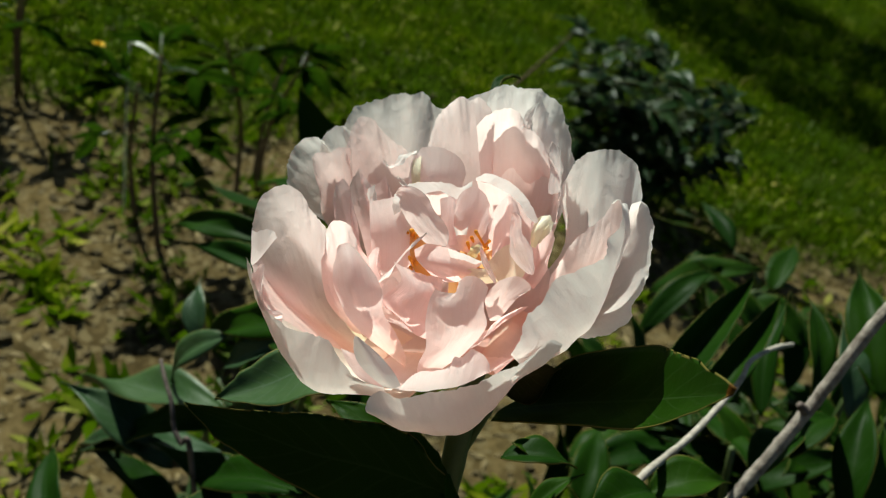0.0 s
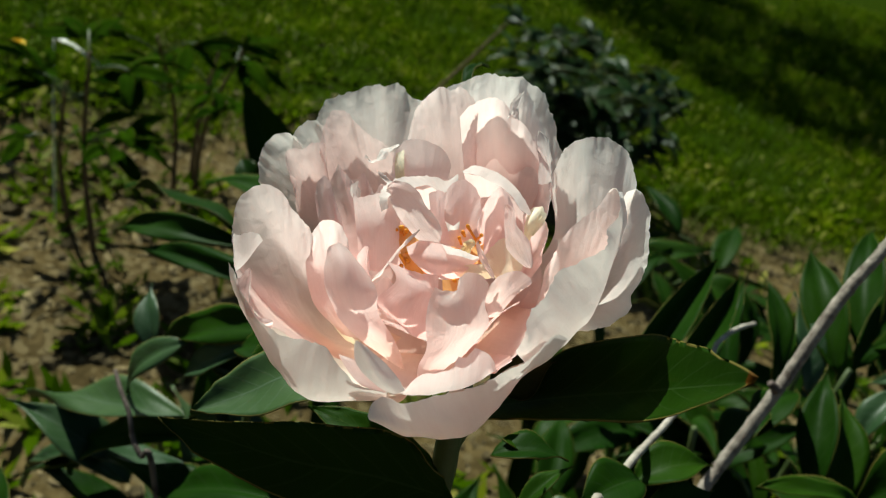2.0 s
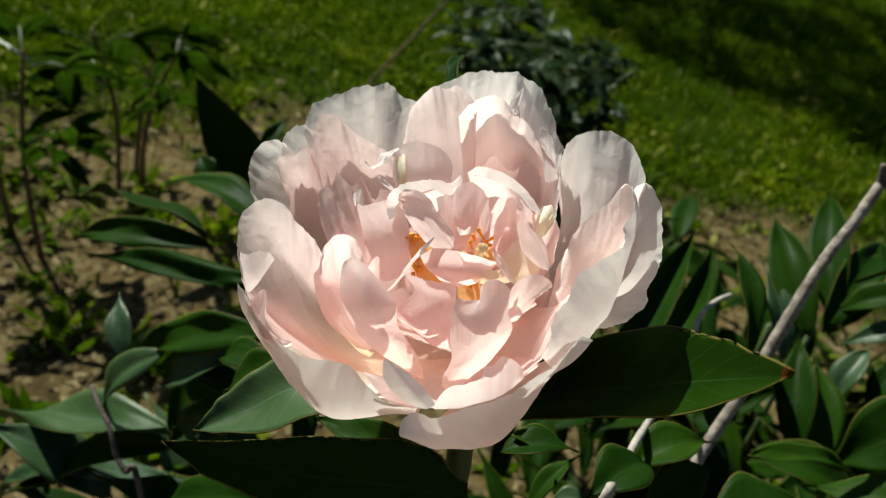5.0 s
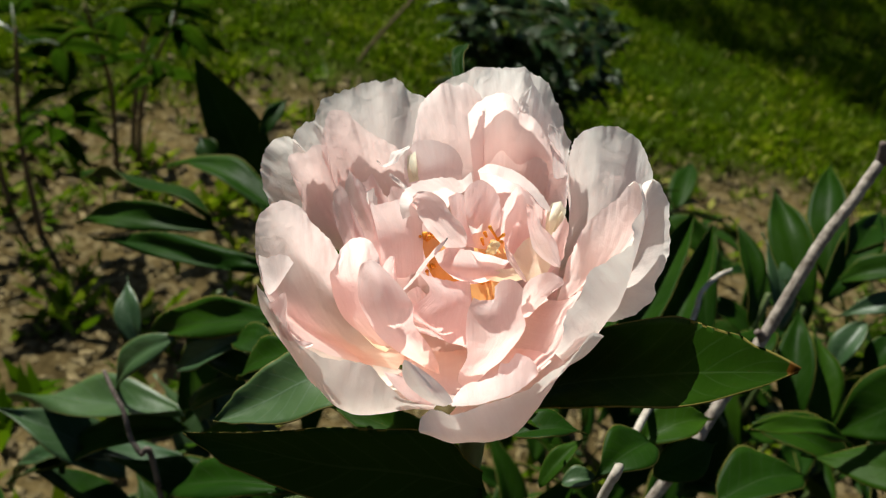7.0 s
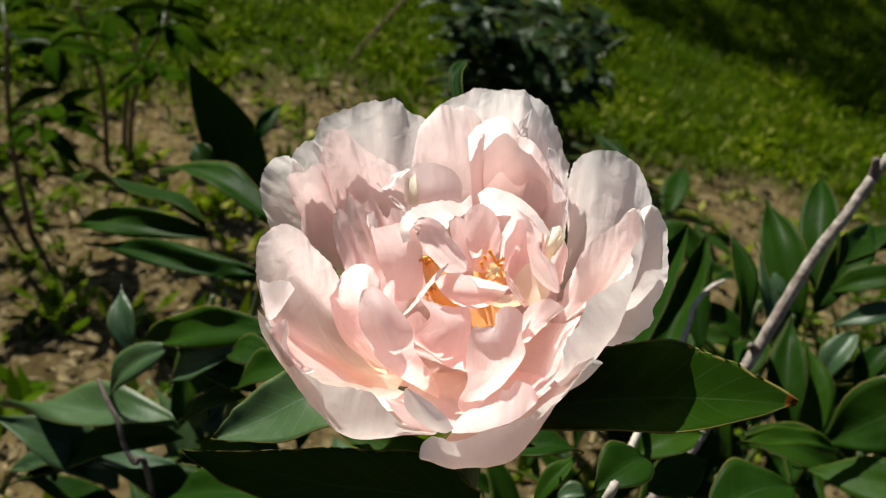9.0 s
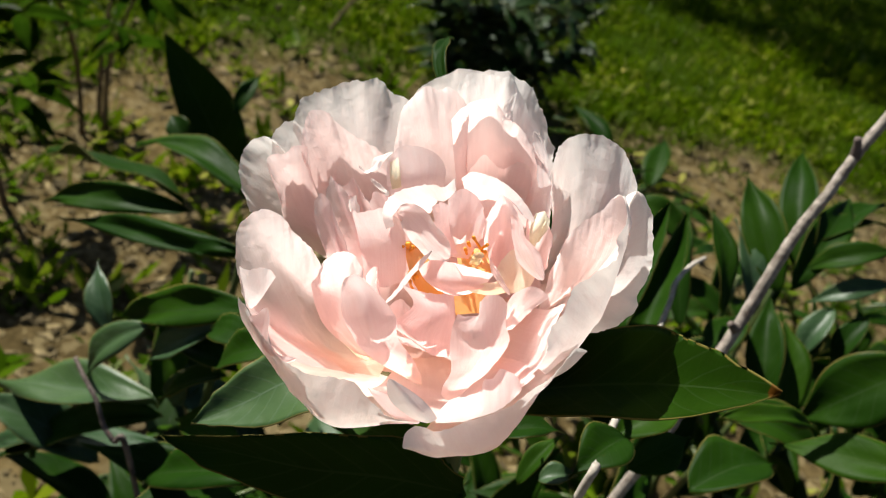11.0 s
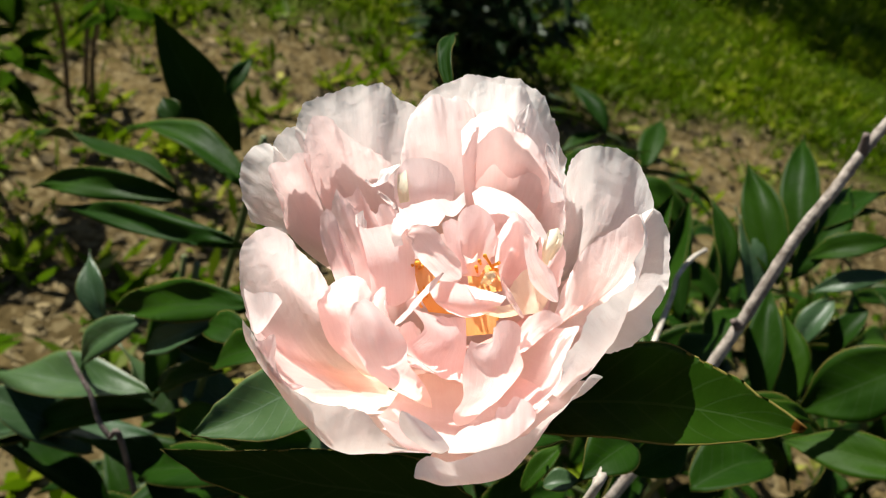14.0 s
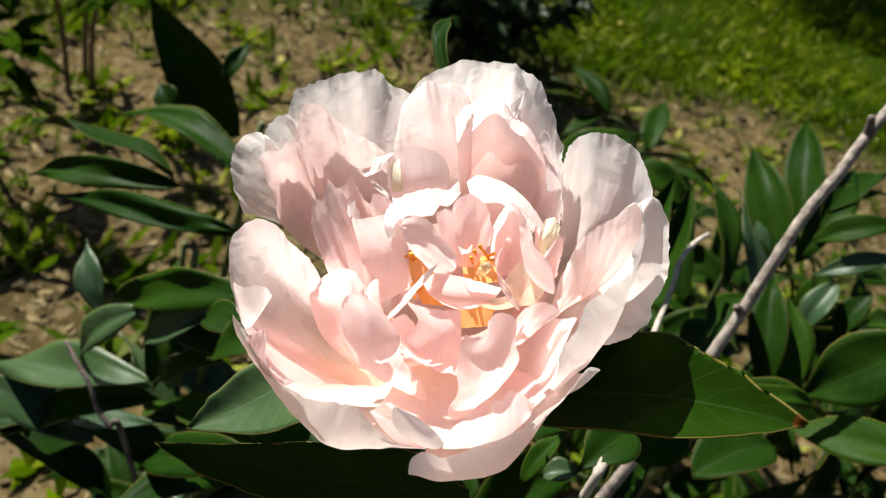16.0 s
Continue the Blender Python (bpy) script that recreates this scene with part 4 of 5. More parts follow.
blade(left_plant, LEAF, [(-0.213, 0.394, 0.486), (-0.245, 0.401, 0.516), (-0.259, 0.407, 0.543), (-0.268, 0.414, 0.567), (-0.272, 0.418, 0.587)], [(-0.199, 0.399, 0.485), (-0.223, 0.409, 0.519), (-0.246, 0.415, 0.549), (-0.272, 0.418, 0.587)], [(-0.180, 0.395, 0.497), (-0.187, 0.400, 0.524), (-0.205, 0.411, 0.549), (-0.238, 0.417, 0.570), (-0.272, 0.418, 0.587)], seed=11)
blade(right_plant, LEAF, [(0.079, 0.137, 0.633), (0.091, 0.174, 0.653), (0.104, 0.206, 0.661), (0.121, 0.235, 0.668)], [(0.091, 0.143, 0.633), (0.105, 0.188, 0.647), (0.115, 0.217, 0.658), (0.121, 0.235, 0.668)], [(0.099, 0.137, 0.642), (0.111, 0.174, 0.653), (0.118, 0.206, 0.661), (0.121, 0.235, 0.668)], seed=30)
blade(right_plant, LEAF, [(0.108, 0.173, 0.614), (0.122, 0.212, 0.629), (0.136, 0.248, 0.638), (0.151, 0.285, 0.639)], [(0.123, 0.181, 0.613), (0.136, 0.225, 0.624), (0.146, 0.258, 0.632), (0.151, 0.285, 0.639)], [(0.132, 0.175, 0.622), (0.140, 0.209, 0.633), (0.147, 0.245, 0.637), (0.151, 0.285, 0.639)], seed=31)
leaf(left_plant, at(left_plant, -0.185, 0.258, 0.544), at(left_plant, -0.339, 0.351, 0.485), 0.032, -10, LEAF, seed=12, fold=0.5, arch=0.05)
leaf(left_plant, at(left_plant, -0.140, 0.268, 0.559), at(left_plant, -0.253, 0.331, 0.528), 0.028, 2, LEAF_YOUNG, seed=13, fold=0.4)
leaf(left_plant, at(left_plant, -0.178, 0.256, 0.540), at(left_plant, -0.313, 0.297, 0.475), 0.023, 44, LEAF, seed=14, fold=0.5)
leaf(left_plant, at(left_plant, -0.122, 0.200, 0.564), at(left_plant, -0.283, 0.269, 0.488), 0.020, 42, LEAF, seed=15, fold=0.45, arch=0.04)
leaf(left_plant, at(left_plant, -0.089, 0.115, 0.600), at(left_plant, -0.188, 0.163, 0.513), 0.025, 40, LEAF, seed=17, fold=0.45, arch=0.04)
leaf(left_plant, at(left_plant, -0.192, 0.167, 0.496), at(left_plant, -0.220, 0.205, 0.518), 0.019, 36, LEAF_SHEEN, seed=18)
leaf(left_plant, at(left_plant, -0.153, 0.130, 0.550), at(left_plant, -0.191, 0.136, 0.485), 0.023, 40, LEAF_SHEEN, seed=20)
leaf(left_plant, at(left_plant, -0.106, 0.122, 0.574), at(left_plant, -0.150, 0.125, 0.523), 0.019, 33, LEAF_SHEEN, seed=27)
leaf(left_plant, at(left_plant, -0.093, 0.111, 0.556), at(left_plant, -0.137, 0.126, 0.543), 0.016, 15, LEAF, seed=28)
leaf(left_plant, at(left_plant, -0.138, 0.114, 0.507), at(left_plant, -0.285, 0.162, 0.415), 0.032, 14, LEAF_SHEEN, seed=22, fold=0.5, arch=0.03)
leaf(left_plant, at(left_plant, -0.136, 0.117, 0.494), at(left_plant, -0.239, 0.145, 0.372), 0.029, 28, LEAF_YOUNG, seed=23, fold=0.5)
leaf(left_plant, at(left_plant, -0.131, 0.119, 0.460), at(left_plant, -0.294, 0.163, 0.308), 0.030, 10, LEAF_SHEEN, seed=26, fold=0.45)
leaf(left_plant, at(left_plant, -0.129, 0.134, 0.519), at(left_plant, -0.135, 0.134, 0.482), 0.016, 74, LEAF_SHEEN, seed=19)
leaf(left_plant, at(left_plant, -0.100, 0.115, 0.545), at(left_plant, -0.140, 0.119, 0.496), 0.018, 12, LEAF, seed=24)
leaf(left_plant, at(left_plant, -0.080, 0.084, 0.607), at(left_plant, -0.111, 0.113, 0.579), 0.018, 36, LEAF, seed=25)
leaf(left_plant, at(left_plant, -0.062, 0.064, 0.631), at(left_plant, -0.097, 0.081, 0.583), 0.020, 36, LEAF, seed=29)
leaf(left_plant, at(left_plant, -0.078, 0.088, 0.522), at(left_plant, -0.128, 0.117, 0.493), 0.021, 24, LEAF_YOUNG, seed=21)
leaf(left_plant, at(left_plant, -0.054, 0.056, 0.547), at(left_plant, -0.136, 0.092, 0.455), 0.027, 27, LEAF, seed=16)
leaf(left_plant, at(left_plant, -0.192, 0.374, 0.557), at(left_plant, -0.184, 0.413, 0.580), 0.015, -6, LEAF, seed=32)
leaf(left_plant, at(left_plant, -0.222, 0.356, 0.529), at(left_plant, -0.245, 0.375, 0.540), 0.020, 34, LEAF, seed=33)
leaf(host, at(host, -0.024, 0.080, 0.765), at(host, -0.028, 0.133, 0.765), 0.008, 47, LEAF, seed=58)
leaf(right_plant, at(right_plant, 0.163, 0.226, 0.586), at(right_plant, 0.163, 0.315, 0.630), 0.019, 44, LEAF, seed=40)
leaf(right_plant, at(right_plant, 0.195, 0.253, 0.590), at(right_plant, 0.174, 0.331, 0.627), 0.019, -5, LEAF, seed=41)
leaf(right_plant, at(right_plant, 0.223, 0.270, 0.581), at(right_plant, 0.202, 0.332, 0.620), 0.025, 2, LEAF_SHEEN, seed=42)
leaf(right_plant, at(right_plant, 0.237, 0.282, 0.598), at(right_plant, 0.211, 0.379, 0.637), 0.030, 36, LEAF, seed=43)
leaf(right_plant, at(right_plant, 0.254, 0.299, 0.607), at(right_plant, 0.257, 0.416, 0.656), 0.029, 37, LEAF, seed=44)
leaf(right_plant, at(right_plant, 0.244, 0.285, 0.603), at(right_plant, 0.297, 0.383, 0.643), 0.028, -4, LEAF, seed=45)
leaf(right_plant, at(right_plant, 0.264, 0.318, 0.617), at(right_plant, 0.324, 0.384, 0.644), 0.025, 20, LEAF, seed=46)
leaf(right_plant, at(right_plant, 0.249, 0.318, 0.617), at(right_plant, 0.322, 0.357, 0.639), 0.022, 10, LEAF, seed=47)
leaf(right_plant, at(right_plant, 0.300, 0.281, 0.633), at(right_plant, 0.254, 0.281, 0.596), 0.015, 35, LEAF_SHEEN, seed=48)
leaf(right_plant, at(right_plant, 0.293, 0.293, 0.651), at(right_plant, 0.249, 0.301, 0.609), 0.020, 35, LEAF, seed=49)
leaf(right_plant, at(right_plant, 0.268, 0.266, 0.610), at(right_plant, 0.252, 0.240, 0.571), 0.020, -21, LEAF_SHEEN, seed=50)
leaf(right_plant, at(right_plant, 0.223, 0.189, 0.567), at(right_plant, 0.222, 0.266, 0.610), 0.024, 32, LEAF, seed=51)
leaf(right_plant, at(right_plant, 0.234, 0.187, 0.563), at(right_plant, 0.233, 0.259, 0.600), 0.025, -8, LEAF_YOUNG, seed=52)
leaf(right_plant, at(right_plant, 0.292, 0.266, 0.611), at(right_plant, 0.277, 0.242, 0.573), 0.018, -23, LEAF, seed=53)
leaf(right_plant, at(right_plant, 0.286, 0.188, 0.638), at(right_plant, 0.242, 0.189, 0.565), 0.044, 36, LEAF, seed=54, fold=0.3, arch=0.05)
leaf(right_plant, at(right_plant, 0.261, 0.101, 0.633), at(right_plant, 0.202, 0.135, 0.594), 0.026, 34, LEAF_YOUNG, seed=55, fold=0.25, arch=0.05)
leaf(right_plant, at(right_plant, 0.166, 0.130, 0.604), at(right_plant, 0.247, 0.164, 0.583), 0.014, 0, LEAF_YOUNG, seed=56)
leaf(right_plant, at(right_plant, 0.184, 0.164, 0.583), at(right_plant, 0.259, 0.155, 0.569), 0.030, -9, LEAF, seed=57)
leaf(right_plant, at(right_plant, 0.178, 0.193, 0.591), at(right_plant, 0.206, 0.245, 0.596), 0.026, 25, LEAF, seed=59)
leaf(right_plant, at(right_plant, 0.158, 0.167, 0.588), at(right_plant, 0.188, 0.218, 0.592), 0.026, 24, LEAF, seed=60)
leaf(host, at(host, 0.091, 0.059, 0.641), at(host, 0.122, 0.077, 0.650), 0.022, 3, LEAF_YOUNG, seed=61)
leaf(host, at(host, 0.100, 0.052, 0.630), at(host, 0.126, 0.071, 0.642), 0.019, -24, LEAF_YOUNG, seed=62)
leaf(host, at(host, 0.088, 0.044, 0.656), at(host, 0.065, 0.018, 0.652), 0.022, 1, LEAF, seed=63)
leaf(host, at(host, 0.029, 0.015, 0.666), at(host, 0.056, 0.020, 0.673), 0.016, 6, LEAF, seed=64)
leaf(host, at(host, 0.046, 0.014, 0.645), at(host, 0.061, 0.034, 0.659), 0.009, 10, LEAF_YOUNG, seed=65)
leaf(host, at(host, 0.056, 0.022, 0.641), at(host, 0.071, 0.026, 0.646), 0.011, -2, LEAF_SHEEN, seed=66)
leaf(host, at(host, 0.031, 0.019, 0.672), at(host, 0.047, 0.025, 0.663), 0.008, -16, LEAF_YOUNG, seed=67)
leaf(host, at(host, 0.146, 0.079, 0.599), at(host, 0.200, 0.114, 0.598), 0.035, 11, LEAF, seed=68)
leaf(host, at(host, 0.065, 0.061, 0.663), at(host, 0.040, 0.061, 0.681), 0.017, 44, LEAF, seed=69)
leaf(host, at(host, 0.019, -0.001, 0.711), at(host, 0.036, 0.003, 0.724), 0.018, -50, SEPAL, 'olive-brown sepal under the flower', seed=70, arch=0.05, fold=-0.2)

rng = random.Random(17)
for k in range(190):
    x, y, z = rng.uniform(0.07, 0.58), rng.uniform(0.04, 0.60), rng.uniform(0.20, 0.47)
    way = Vector((rng.gauss(0, 0.5), rng.gauss(0.1, 0.5), rng.uniform(0.1, 0.8))).normalized() * rng.uniform(0.08, 0.13)
    leaf(right_plant, at(right_plant, x, y, z), at(right_plant, x + way.x, y + way.y, z + way.z), rng.uniform(0.024, 0.038), rng.uniform(-50, 50), LEAF if k % 4 else LEAF_YOUNG, seed=100 + k, fold=0.3)
for k in range(80):
    x, y, z = rng.uniform(-0.20, 0.08), rng.uniform(0.0, 0.22), rng.uniform(0.20, 0.44)
    way = Vector((rng.gauss(-0.5, 0.5), rng.gauss(0, 0.5), rng.uniform(-0.2, 0.4))).normalized() * rng.uniform(0.08, 0.13)
    leaf(left_plant, at(left_plant, x, y, z), at(left_plant, x + way.x, y + way.y, z + way.z), rng.uniform(0.024, 0.038), rng.uniform(-30, 50), (LEAF, LEAF_YOUNG, LEAF_SHEEN)[k % 3], seed=200 + k, fold=0.35)

# ---- dry twigs among the leaves ----
big_twig = thing("dry_twig", "bare grey-brown dry twig leaning among the leaves", "twig", pose(0.02, 0.03, 0))
bpy.context.view_layer.update()
branch = stick("branch", [at(big_twig, 0.02, 0.03, 0.0), at(big_twig, 0.09, 0.065, 0.40), at(big_twig, 0.131, 0.106, 0.575), at(big_twig, 0.144, 0.127, 0.614), at(big_twig, 0.156, 0.148, 0.653), at(big_twig, 0.168, 0.173, 0.698), at(big_twig, 0.178, 0.187, 0.725), at(big_twig, 0.185, 0.198, 0.744), at(big_twig, 0.197, 0.213, 0.770)], 0.0034, 0.0027, BARK, big_twig, sides=12, wobble=0.22, steps=16)
for p, q in (((0.185, 0.197, 0.742), (0.181, 0.198, 0.753)), ((0.155, 0.146, 0.654), (0.150, 0.145, 0.657))):
    stick("spur", [at(big_twig, *p), at(big_twig, *[(a + b) / 2 for a, b in zip(p, q)]), at(big_twig, *q)], 0.0030, 0.0018, BARK_DARK, branch, steps=4)
thin_twig = thing("dry_twig", "thin pale dead stem with a kinked top", "twig", pose(0.06, 0.02, 0))
bpy.context.view_layer.update()
stick("branch", [at(thin_twig, 0.06, 0.02, 0.0), at(thin_twig, 0.065, 0.0, 0.40), at(thin_twig, 0.067, 0.006, 0.651), at(thin_twig, 0.073, 0.020, 0.656), at(thin_twig, 0.085, 0.055, 0.654), at(thin_twig, 0.105, 0.107, 0.641), at(thin_twig, 0.124, 0.162, 0.634), at(thin_twig, 0.130, 0.181, 0.636), at(thin_twig, 0.133, 0.195, 0.639), at(thin_twig, 0.147, 0.223, 0.636), at(thin_twig, 0.161, 0.244, 0.632)], 0.0019, 0.0014, BARK_PALE, thin_twig, wobble=0.25)
left_twig = thing("dry_twig", "short dark dry twig among low leaves", "twig", pose(-0.08, 0.06, 0))
bpy.context.view_layer.update()
stick("branch", [at(left_twig, -0.08, 0.06, 0.0), at(left_twig, -0.11, 0.08, 0.30), at(left_twig, -0.145, 0.094, 0.476), at(left_twig, -0.155, 0.095, 0.487), at(left_twig, -0.163, 0.099, 0.493), at(left_twig, -0.171, 0.106, 0.504), at(left_twig, -0.182, 0.114, 0.510), at(left_twig, -0.193, 0.124, 0.513)], 0.0020, 0.0013, BARK_DARK, left_twig, wobble=0.25)

# ---- stems of the two clumps ----
rng = random.Random(5)
for plant, spots in ((left_plant, ((-0.16, 0.24, 0.50), (-0.20, 0.33, 0.42), (-0.12, 0.18, 0.54), (-0.24, 0.26, 0.34), (-0.14, 0.30, 0.58))), (right_plant, ((0.18, 0.30, 0.50), (0.27, 0.42, 0.52), (0.33, 0.47, 0.50), (0.42, 0.52, 0.42), (0.25, 0.26, 0.46), (0.46, 0.40, 0.50)))):
    foot = plant.matrix_world.translation
    for x, y, z in spots:
        stick("stem", [Vector(((x - foot.x) * 0.3, (y - foot.y) * 0.3, 0)), Vector(((x - foot.x) * 0.6, (y - foot.y) * 0.6, z * 0.55)), at(plant, x, y, z)], 0.0042, 0.0026, STEM, plant, sides=7, wobble=0.05, steps=6)


def sprig(plant, root, way, size, count, mat, rng, rows=10, cols=5):
    """A compound leaf: a stalk with leaflets spread from its end."""
    root, way = Vector(root), Vector(way)
    end = root + way
    stalk = stick("stalk", [root, root + way * 0.55 + Vector((0, 0, 0.01)), end], 0.0022, 0.0014, STEM, plant, sides=5, wobble=0, steps=3)
    flat = Vector((way.x, way.y, 0))
    flat = flat.normalized() if flat.length > 1e-4 else Vector((1, 0, 0))
    for i in range(count):
        a = radians((i - (count - 1) / 2) * 150 / max(count, 2) + rng.uniform(-14, 14))
        d = Matrix.Rotation(a, 3, "Z") @ flat
        d.z = rng.uniform(-0.45, 0.35)
        length = size * rng.uniform(0.75, 1.15)
        start = end - way * rng.uniform(0, 0.35)
        leaf(stalk, start, start + d.normalized() * length, length * rng.uniform(0.24, 0.32), rng.uniform(-35, 35), mat, rows=rows, cols=cols, seed=rng.random() * 90, arch=rng.uniform(0.02, 0.14))


# leaves lower down in the two clumps
for k in range(58):
    x, y = rng.uniform(0.12, 0.80), rng.uniform(0.14, 0.85)
    z = rng.uniform(0.14, 0.44)
    a = rng.uniform(0, 6.28)
    sprig(right_plant, at(right_plant, x, y, z), Vector((math.cos(a), math.sin(a), 0.5)) * 0.05, 0.10, 4, LEAF, rng)
for k in range(9):
    x, y = rng.uniform(-0.26, 0.0), rng.uniform(0.06, 0.28)
    sprig(left_plant, at(left_plant, x, y, rng.uniform(0.14, 0.30)), Vector((rng.uniform(-1, 0.4), rng.uniform(-0.6, 0.6), 0.5)) * 0.05, 0.10, 3, LEAF, rng)
for k in range(8):
    x, y = rng.uniform(-0.04, 0.14), rng.uniform(-0.02, 0.14)
    sprig(host, at(host, x, y, rng.uniform(0.30, 0.50)), Vector((rng.uniform(-1, 1), rng.uniform(-1, 0.6), 0.4)) * 0.06, 0.11, 3, LEAF, rng)


# ---- plants behind ----
def shrub(x, y, height, stems, spread, size, mat, stem_mat, label, seed, bare=0.35, whorls=3, leaflets=5):
    """A young peony: thin stems, bare below, with spreading compound leaves above."""
    rng = random.Random(seed)
    plant = thing("peony_shrub", label, "shrub", pose(x, y, 0), group="young peonies on the bed")
    for s in range(stems):
        a = 6.28 * s / stems + rng.uniform(-0.5, 0.5)
        r = spread * rng.uniform(0.5, 1.0) if stems > 1 else spread * 0.2
        h = height * rng.uniform(0.8, 1.0)
        top = Vector((math.cos(a) * r, math.sin(a) * r, h))
        root = Vector((math.cos(a) * 0.03, math.sin(a) * 0.03, -0.01))
        belly = Vector((top.x * 0.4, top.y * 0.4, h * 0.5))
        line = [root, belly, top]
        stick("stem", line, 0.0058, 0.0026, stem_mat, plant, sides=6, wobble=0.15, steps=5)
        for w in range(whorls):
            f = bare + (1 - bare) * (w + 0.5) / whorls
            p = root * (1 - f) ** 2 + belly * 2 * f * (1 - f) + top * f * f
            for q in range(2):
                b = rng.uniform(0, 6.28)
                sprig(plant, p, Vector((math.cos(b), math.sin(b), rng.uniform(0.1, 0.7))) * size * 0.7, size, leaflets, mat, rng, 8, 5)
    return plant


shrub(-0.72, 0.82, 0.40, 1, 0.05, 0.105, LEAF_FAR, STEM_BROWN, "young peony with a bare brown stem and spread leaves", 11, 0.5, 3, 4)
dry_stemmed = shrub(-0.80, 0.86, 0.30, 1, 0.10, 0.09, LEAF_FAR, STEM_BROWN, "young peony with a thin stem on the bed", 12, 0.5, 2, 3)
shrub(-0.70, 1.12, 0.36, 3, 0.13, 0.105, LEAF_FAR, STEM_BROWN, "young peony with three thin stems and drooping leaves", 13, 0.55, 2, 4)
shrub(-1.30, 1.10, 0.34, 3, 0.12, 0.10, LEAF_FAR, STEM_BROWN, "young leafy peony at the edge of the bed", 14, 0.45, 2, 4)
shrub(0.03, 1.72, 0.37, 13, 0.26, 0.095, LEAF_BUSH, STEM, "dense dark green peony bush before the lawn", 15, 0.15, 5, 5)
stick("stalk", [(0, 0, 0), (-0.05, 0.06, 0.2), (-0.08, 0.10, 0.30)], 0.002, 0.0014, STRAW, dry_stemmed, "dry straw-coloured stalk", sides=5, steps=5)
leaf(dry_stemmed, (-0.08, 0.10, 0.30), (0.05, 0.05, 0.30), 0.012, 20, STRAW, "pale dry leaf", rows=10, cols=5, arch=0.03, seed=3)
bush_twig = thing("bare_twig", "reddish brown bare shoot with a tuft of small leaves", "twig", pose(-0.43, 1.92, 0))
stick("branch", [(0, 0, -0.01), (0.03, 0.03, 0.06), (0.08, 0.08, 0.145), (0.17, 0.18, 0.30)], 0.006, 0.004, STEM_BROWN, bush_twig, sides=6)
for k in range(9):
    a = k * 0.7
    s = Vector((0.17, 0.18, 0.30))
    leaf(bush_twig, s, s + Vector((math.cos(a) * 0.06, math.sin(a) * 0.06, 0.03 * (k % 3) - 0.01)), 0.018, 20 * (k % 4), LEAF_FAR, rows=8, cols=5, seed=k)

# ---- dandelion ----
dandelion = thing("dandelion", "small yellow dandelion flower on the lawn edge", "flower", pose(-1.24, 1.29, 0))
stick("stalk", [(0, 0, -0.01), (0.004, 0, 0.04), (0.01, 0.004, 0.085)], 0.0018, 0.0014, STEM, dandelion, sides=6, steps=4)
verts, faces = [], []
for ring in range(4):
    for k in range(20):
        a = 6.283 * (k + 0.5 * ring) / 20
        r = 0.017 - 0.0035 * ring
        d, s = Vector((math.cos(a), math.sin(a), 0.25 + 0.35 * ring)), Vector((-math.sin(a), math.cos(a), 0)) * 0.0016
        c = Vector((0.01, 0.004, 0.086))
        n = len(verts)
        verts += [c - s, c + s, c + d * r + s, c + d * r - s]
        faces.append((n, n + 1, n + 2, n + 3))
part("flower_head", mesh_of("flower_head", verts, faces, YELLOW, False), dandelion)


# ---- soil crumbs, litter, weeds, lawn ----
def crumbs(name, label, category, count, size, mat, flat, seed, area):
    rng = random.Random(seed)
    verts, faces = [], []
    while count:
        x, y = rng.uniform(*area[0]), rng.uniform(*area[1])
        if rng.random() < turf_amount(x, y) * 0.85:
            continue
        count -= 1
        s = size * math.exp(rng.gauss(0, 0.5))
        n = len(verts)
        m = Matrix.Rotation(rng.uniform(0, 6.28), 3, "Z") @ Matrix.Rotation(rng.gauss(0, 0.35), 3, "X")
        k = 5 if flat > 0.3 else 4
        z = ground_height(x, y)
        for lift in (0, 1):
            for q in range(k):
                a = 6.283 * q / k + rng.uniform(-0.3, 0.3)
                r = s * rng.uniform(0.7, 1.2) * (0.65 if lift else 1)
                verts.append(Vector((x, y, z)) + m @ Vector((math.cos(a) * r, math.sin(a) * r * (0.9 if flat > 0.3 else 0.35), (lift * 1.3 - 0.3) * s * flat)))
        faces.append(tuple(range(n + k, n + 2 * k)))
        faces += [(n + q, n + (q + 1) % k, n + k + (q + 1) % k, n + k + q) for q in range(k)]
    tagged(new(name, mesh_of(name, verts, faces, mat, False)), label, category, kind="stuff")


crumbs("soil_clods", "loose brown clods of earth on the bed", "soil", 9000, 0.0055, CLOD, 0.55, 1, ((-2.0, 1.4), (-0.3, 2.3)))
crumbs("dry_litter", "dry straw bits and wood chips on the soil", "litter", 11000, 0.009, CHIP, 0.14, 2, ((-2.0, 1.4), (-0.3, 2.3)))


def blades(name, label, category, spots, mat):
    """Joined grass blades, each a bent tapering strip."""
    verts, faces = [], []
    for x, y, z, length, width, heading, bend in spots:
        d = Vector((math.cos(heading), math.sin(heading), 0))
        s = Vector((-d.y, d.x, 0)) * width
        root = Vector((x, y, z - 0.004))
        mid = root + Vector((0, 0, length * 0.6)) + d * (length * bend * 0.3)
        end = root + Vector((0, 0, length * (1 - bend * 0.45))) + d * (length * bend)
        n = len(verts)
        verts += [root - s, root + s, mid + s * 0.8, mid - s * 0.8, end]
        faces += [(n, n + 1, n + 2, n + 3), (n + 3, n + 2, n + 4)]
    tagged(new(name, mesh_of(name, verts, faces, mat, False)), label, category, kind="stuff")


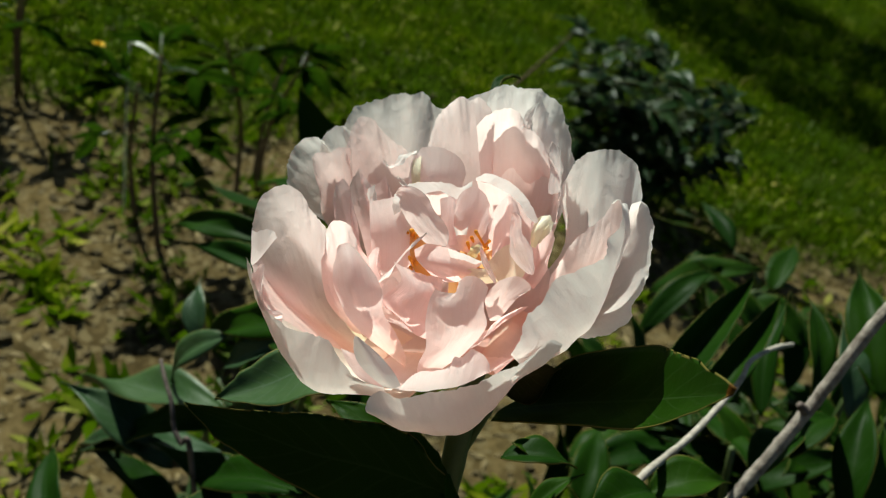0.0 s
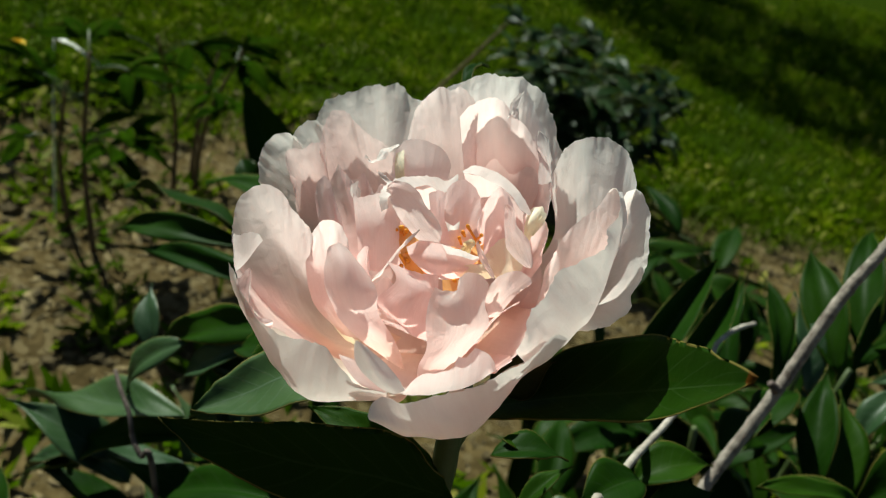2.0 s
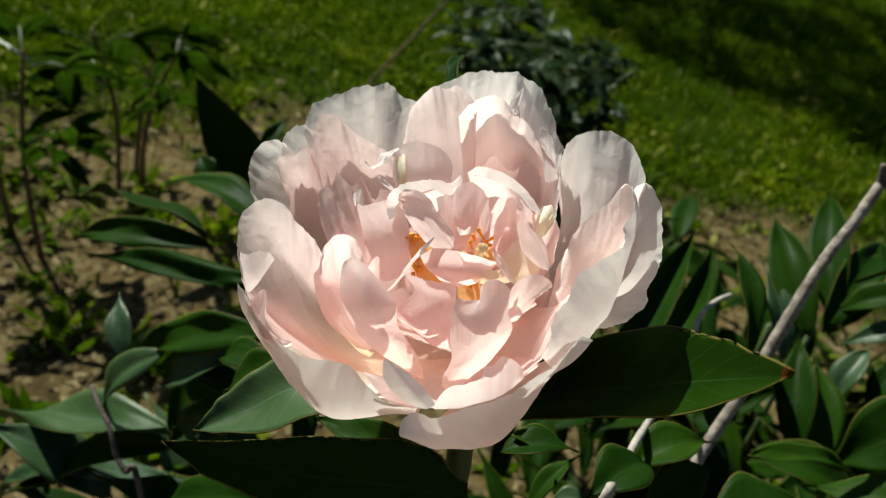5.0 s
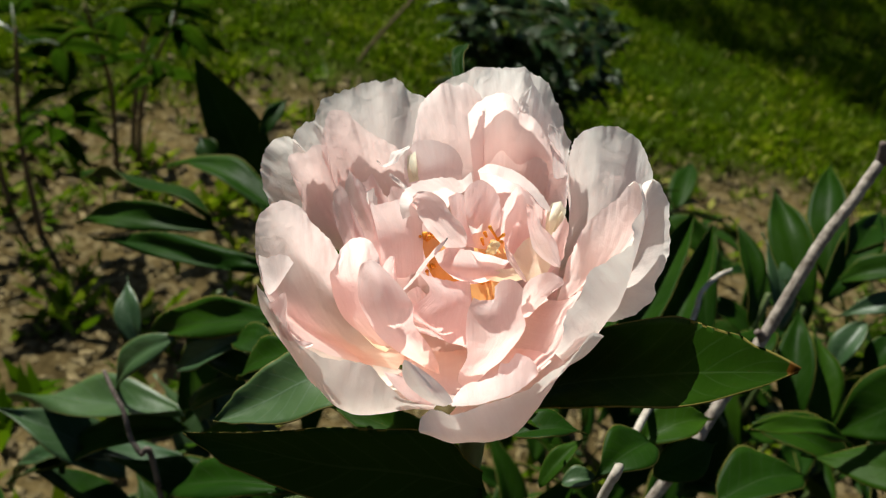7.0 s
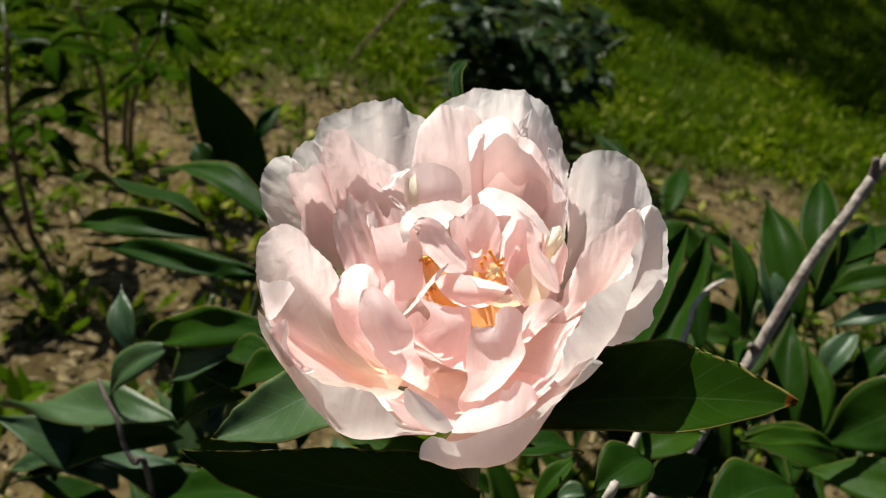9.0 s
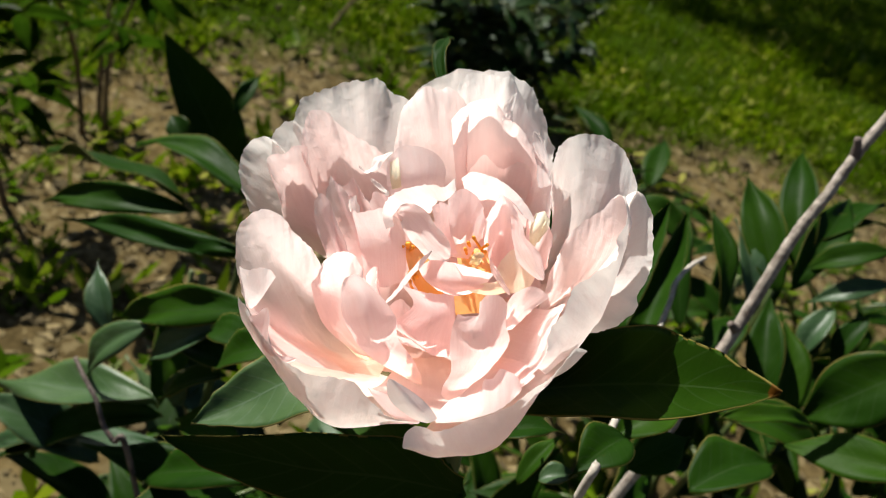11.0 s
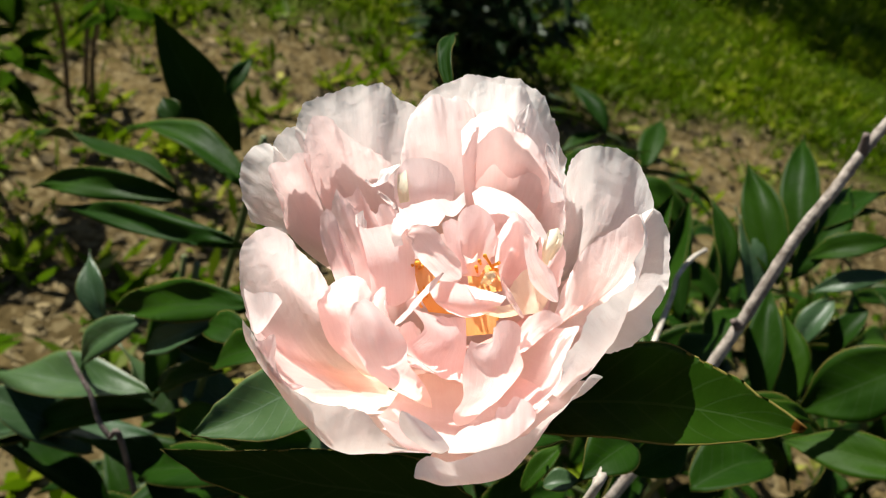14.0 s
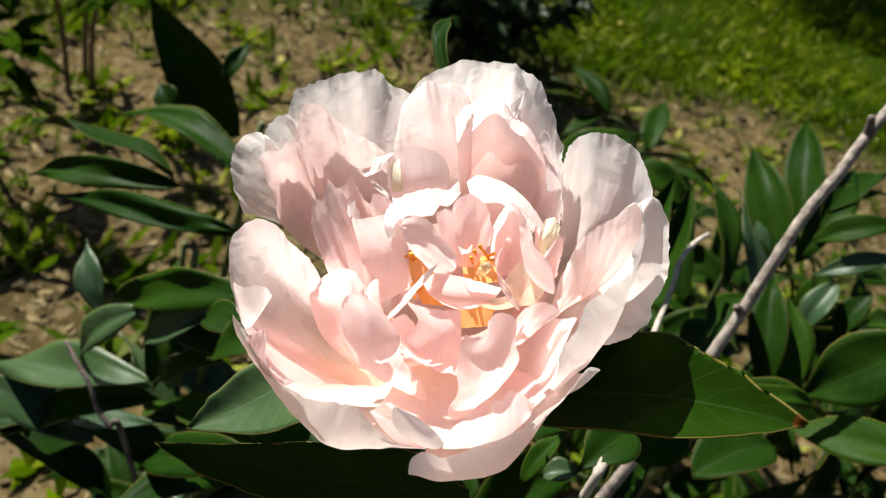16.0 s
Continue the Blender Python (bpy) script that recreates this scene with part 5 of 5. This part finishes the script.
rng = random.Random(8)
spots = []
while len(spots) < 60000:
    y = 0.8 + 6.4 * rng.random() ** 1.5
    x = rng.uniform(-2.6, 3.4)
    if rng.random() > turf_amount(x, y) * 0.97 + 0.012:
        continue
    lump = 0.5 + noise.noise(Vector((x * 2.5, y * 2.5, 9)))
    if rng.random() > 0.55 + lump:
        continue
    spots.append((x, y, ground_height(x, y), rng.uniform(0.03, 0.085) * (0.8 + 0.6 * lump), rng.uniform(0.0014, 0.0040), rng.uniform(0, 6.28), rng.uniform(0.1, 1.1)))
blades("lawn_grass", "uneven sunlit green lawn grass", "grass", spots, GRASS)

rng = random.Random(18)
verts, faces = [], []
while len(faces) < 26000:
    y = 0.9 + 4.6 * rng.random() ** 1.4
    x = rng.uniform(-2.4, 2.8)
    lump = noise.noise(Vector((x * 3.1, y * 3.1, 4)))
    if rng.random() > turf_amount(x, y) * (0.45 + 0.9 * lump):
        continue
    c = Vector((x, y, ground_height(x, y) + rng.uniform(0.01, 0.045)))
    a, r = rng.uniform(0, 6.28), rng.uniform(0.004, 0.009)
    d = Vector((math.cos(a), math.sin(a), rng.gauss(0, 0.4))) * r
    s = Vector((-math.sin(a), math.cos(a), rng.gauss(0, 0.4))) * r * 0.7
    n = len(verts)
    verts += [c - d, c + s, c + d, c - s]
    faces.append((n, n + 1, n + 2, n + 3))
tagged(new("clover", mesh_of("clover", verts, faces, GRASS, False)), "patches of small round clover leaves in the lawn", "clover", kind="stuff")


def weeds(count, seed):
    rng = random.Random(seed)
    verts, faces = [], []
    for k in range(count):
        x, y = rng.uniform(-1.7, 1.1), rng.uniform(-0.1, 2.3)
        size = rng.uniform(0.018, 0.06)
        for q in range(rng.randint(9, 18)):
            a = rng.uniform(0, 6.28)
            d = Vector((math.cos(a), math.sin(a), rng.uniform(0.15, 0.9)))
            s = Vector((-d.y, d.x, 0)) * size * 0.15
            r = Vector((x + rng.gauss(0, size * 0.5), y + rng.gauss(0, size * 0.5), ground_height(x, y)))
            n = len(verts)
            verts += [r, r + d * size * 0.5 + s, r + d * size, r + d * size * 0.5 - s]
            faces.append((n, n + 1, n + 2, n + 3))
    tagged(new("weeds", mesh_of("weeds", verts, faces, GRASS, False)), "small green weeds scattered on the bare soil", "weeds", kind="stuff")


weeds(560, 4)


# ---- the tree whose shade lies on the lawn ----
tree = thing("tree", "broad leafy tree that shades the far lawn", "tree", pose(-0.9, 6.5, 0))
stick("trunk", [(0, 0, -0.05), (0.05, 0.02, 1.4), (0, 0, 3.0)], 0.16, 0.09, BARK_DARK, tree, sides=12)
rng = random.Random(3)
verts, faces = [], []
for k in range(9):
    a = 0.7 * k
    limb = Vector((math.cos(a) * 1.5, math.sin(a) * 1.3, 3.6 + 0.22 * (k % 4)))
    stick("limb", [(0, 0, 2.0 + 0.1 * k), (limb.x * 0.5, limb.y * 0.5, 3.1), tuple(limb)], 0.05, 0.015, BARK_DARK, tree, sides=7, steps=5)
for k in range(6500):
    a, r = rng.uniform(0, 6.28), 2.0 * math.sqrt(rng.random())
    c = Vector((math.cos(a) * r, math.sin(a) * r * 0.85, 3.1 + rng.random() * 1.7 * (1 - (r / 2.2) ** 2)))
    if noise.noise(c * 1.6) < -0.16:
        continue
    d = Vector((rng.gauss(0, 1), rng.gauss(0, 1), rng.gauss(0, 0.6))).normalized() * 0.07
    s = d.orthogonal().normalized() * 0.04
    n = len(verts)
    verts += [c - d, c + s, c + d, c - s]
    faces.append((n, n + 1, n + 2, n + 3))
part("crown", mesh_of("crown", verts, faces, GRASS, False), tree)
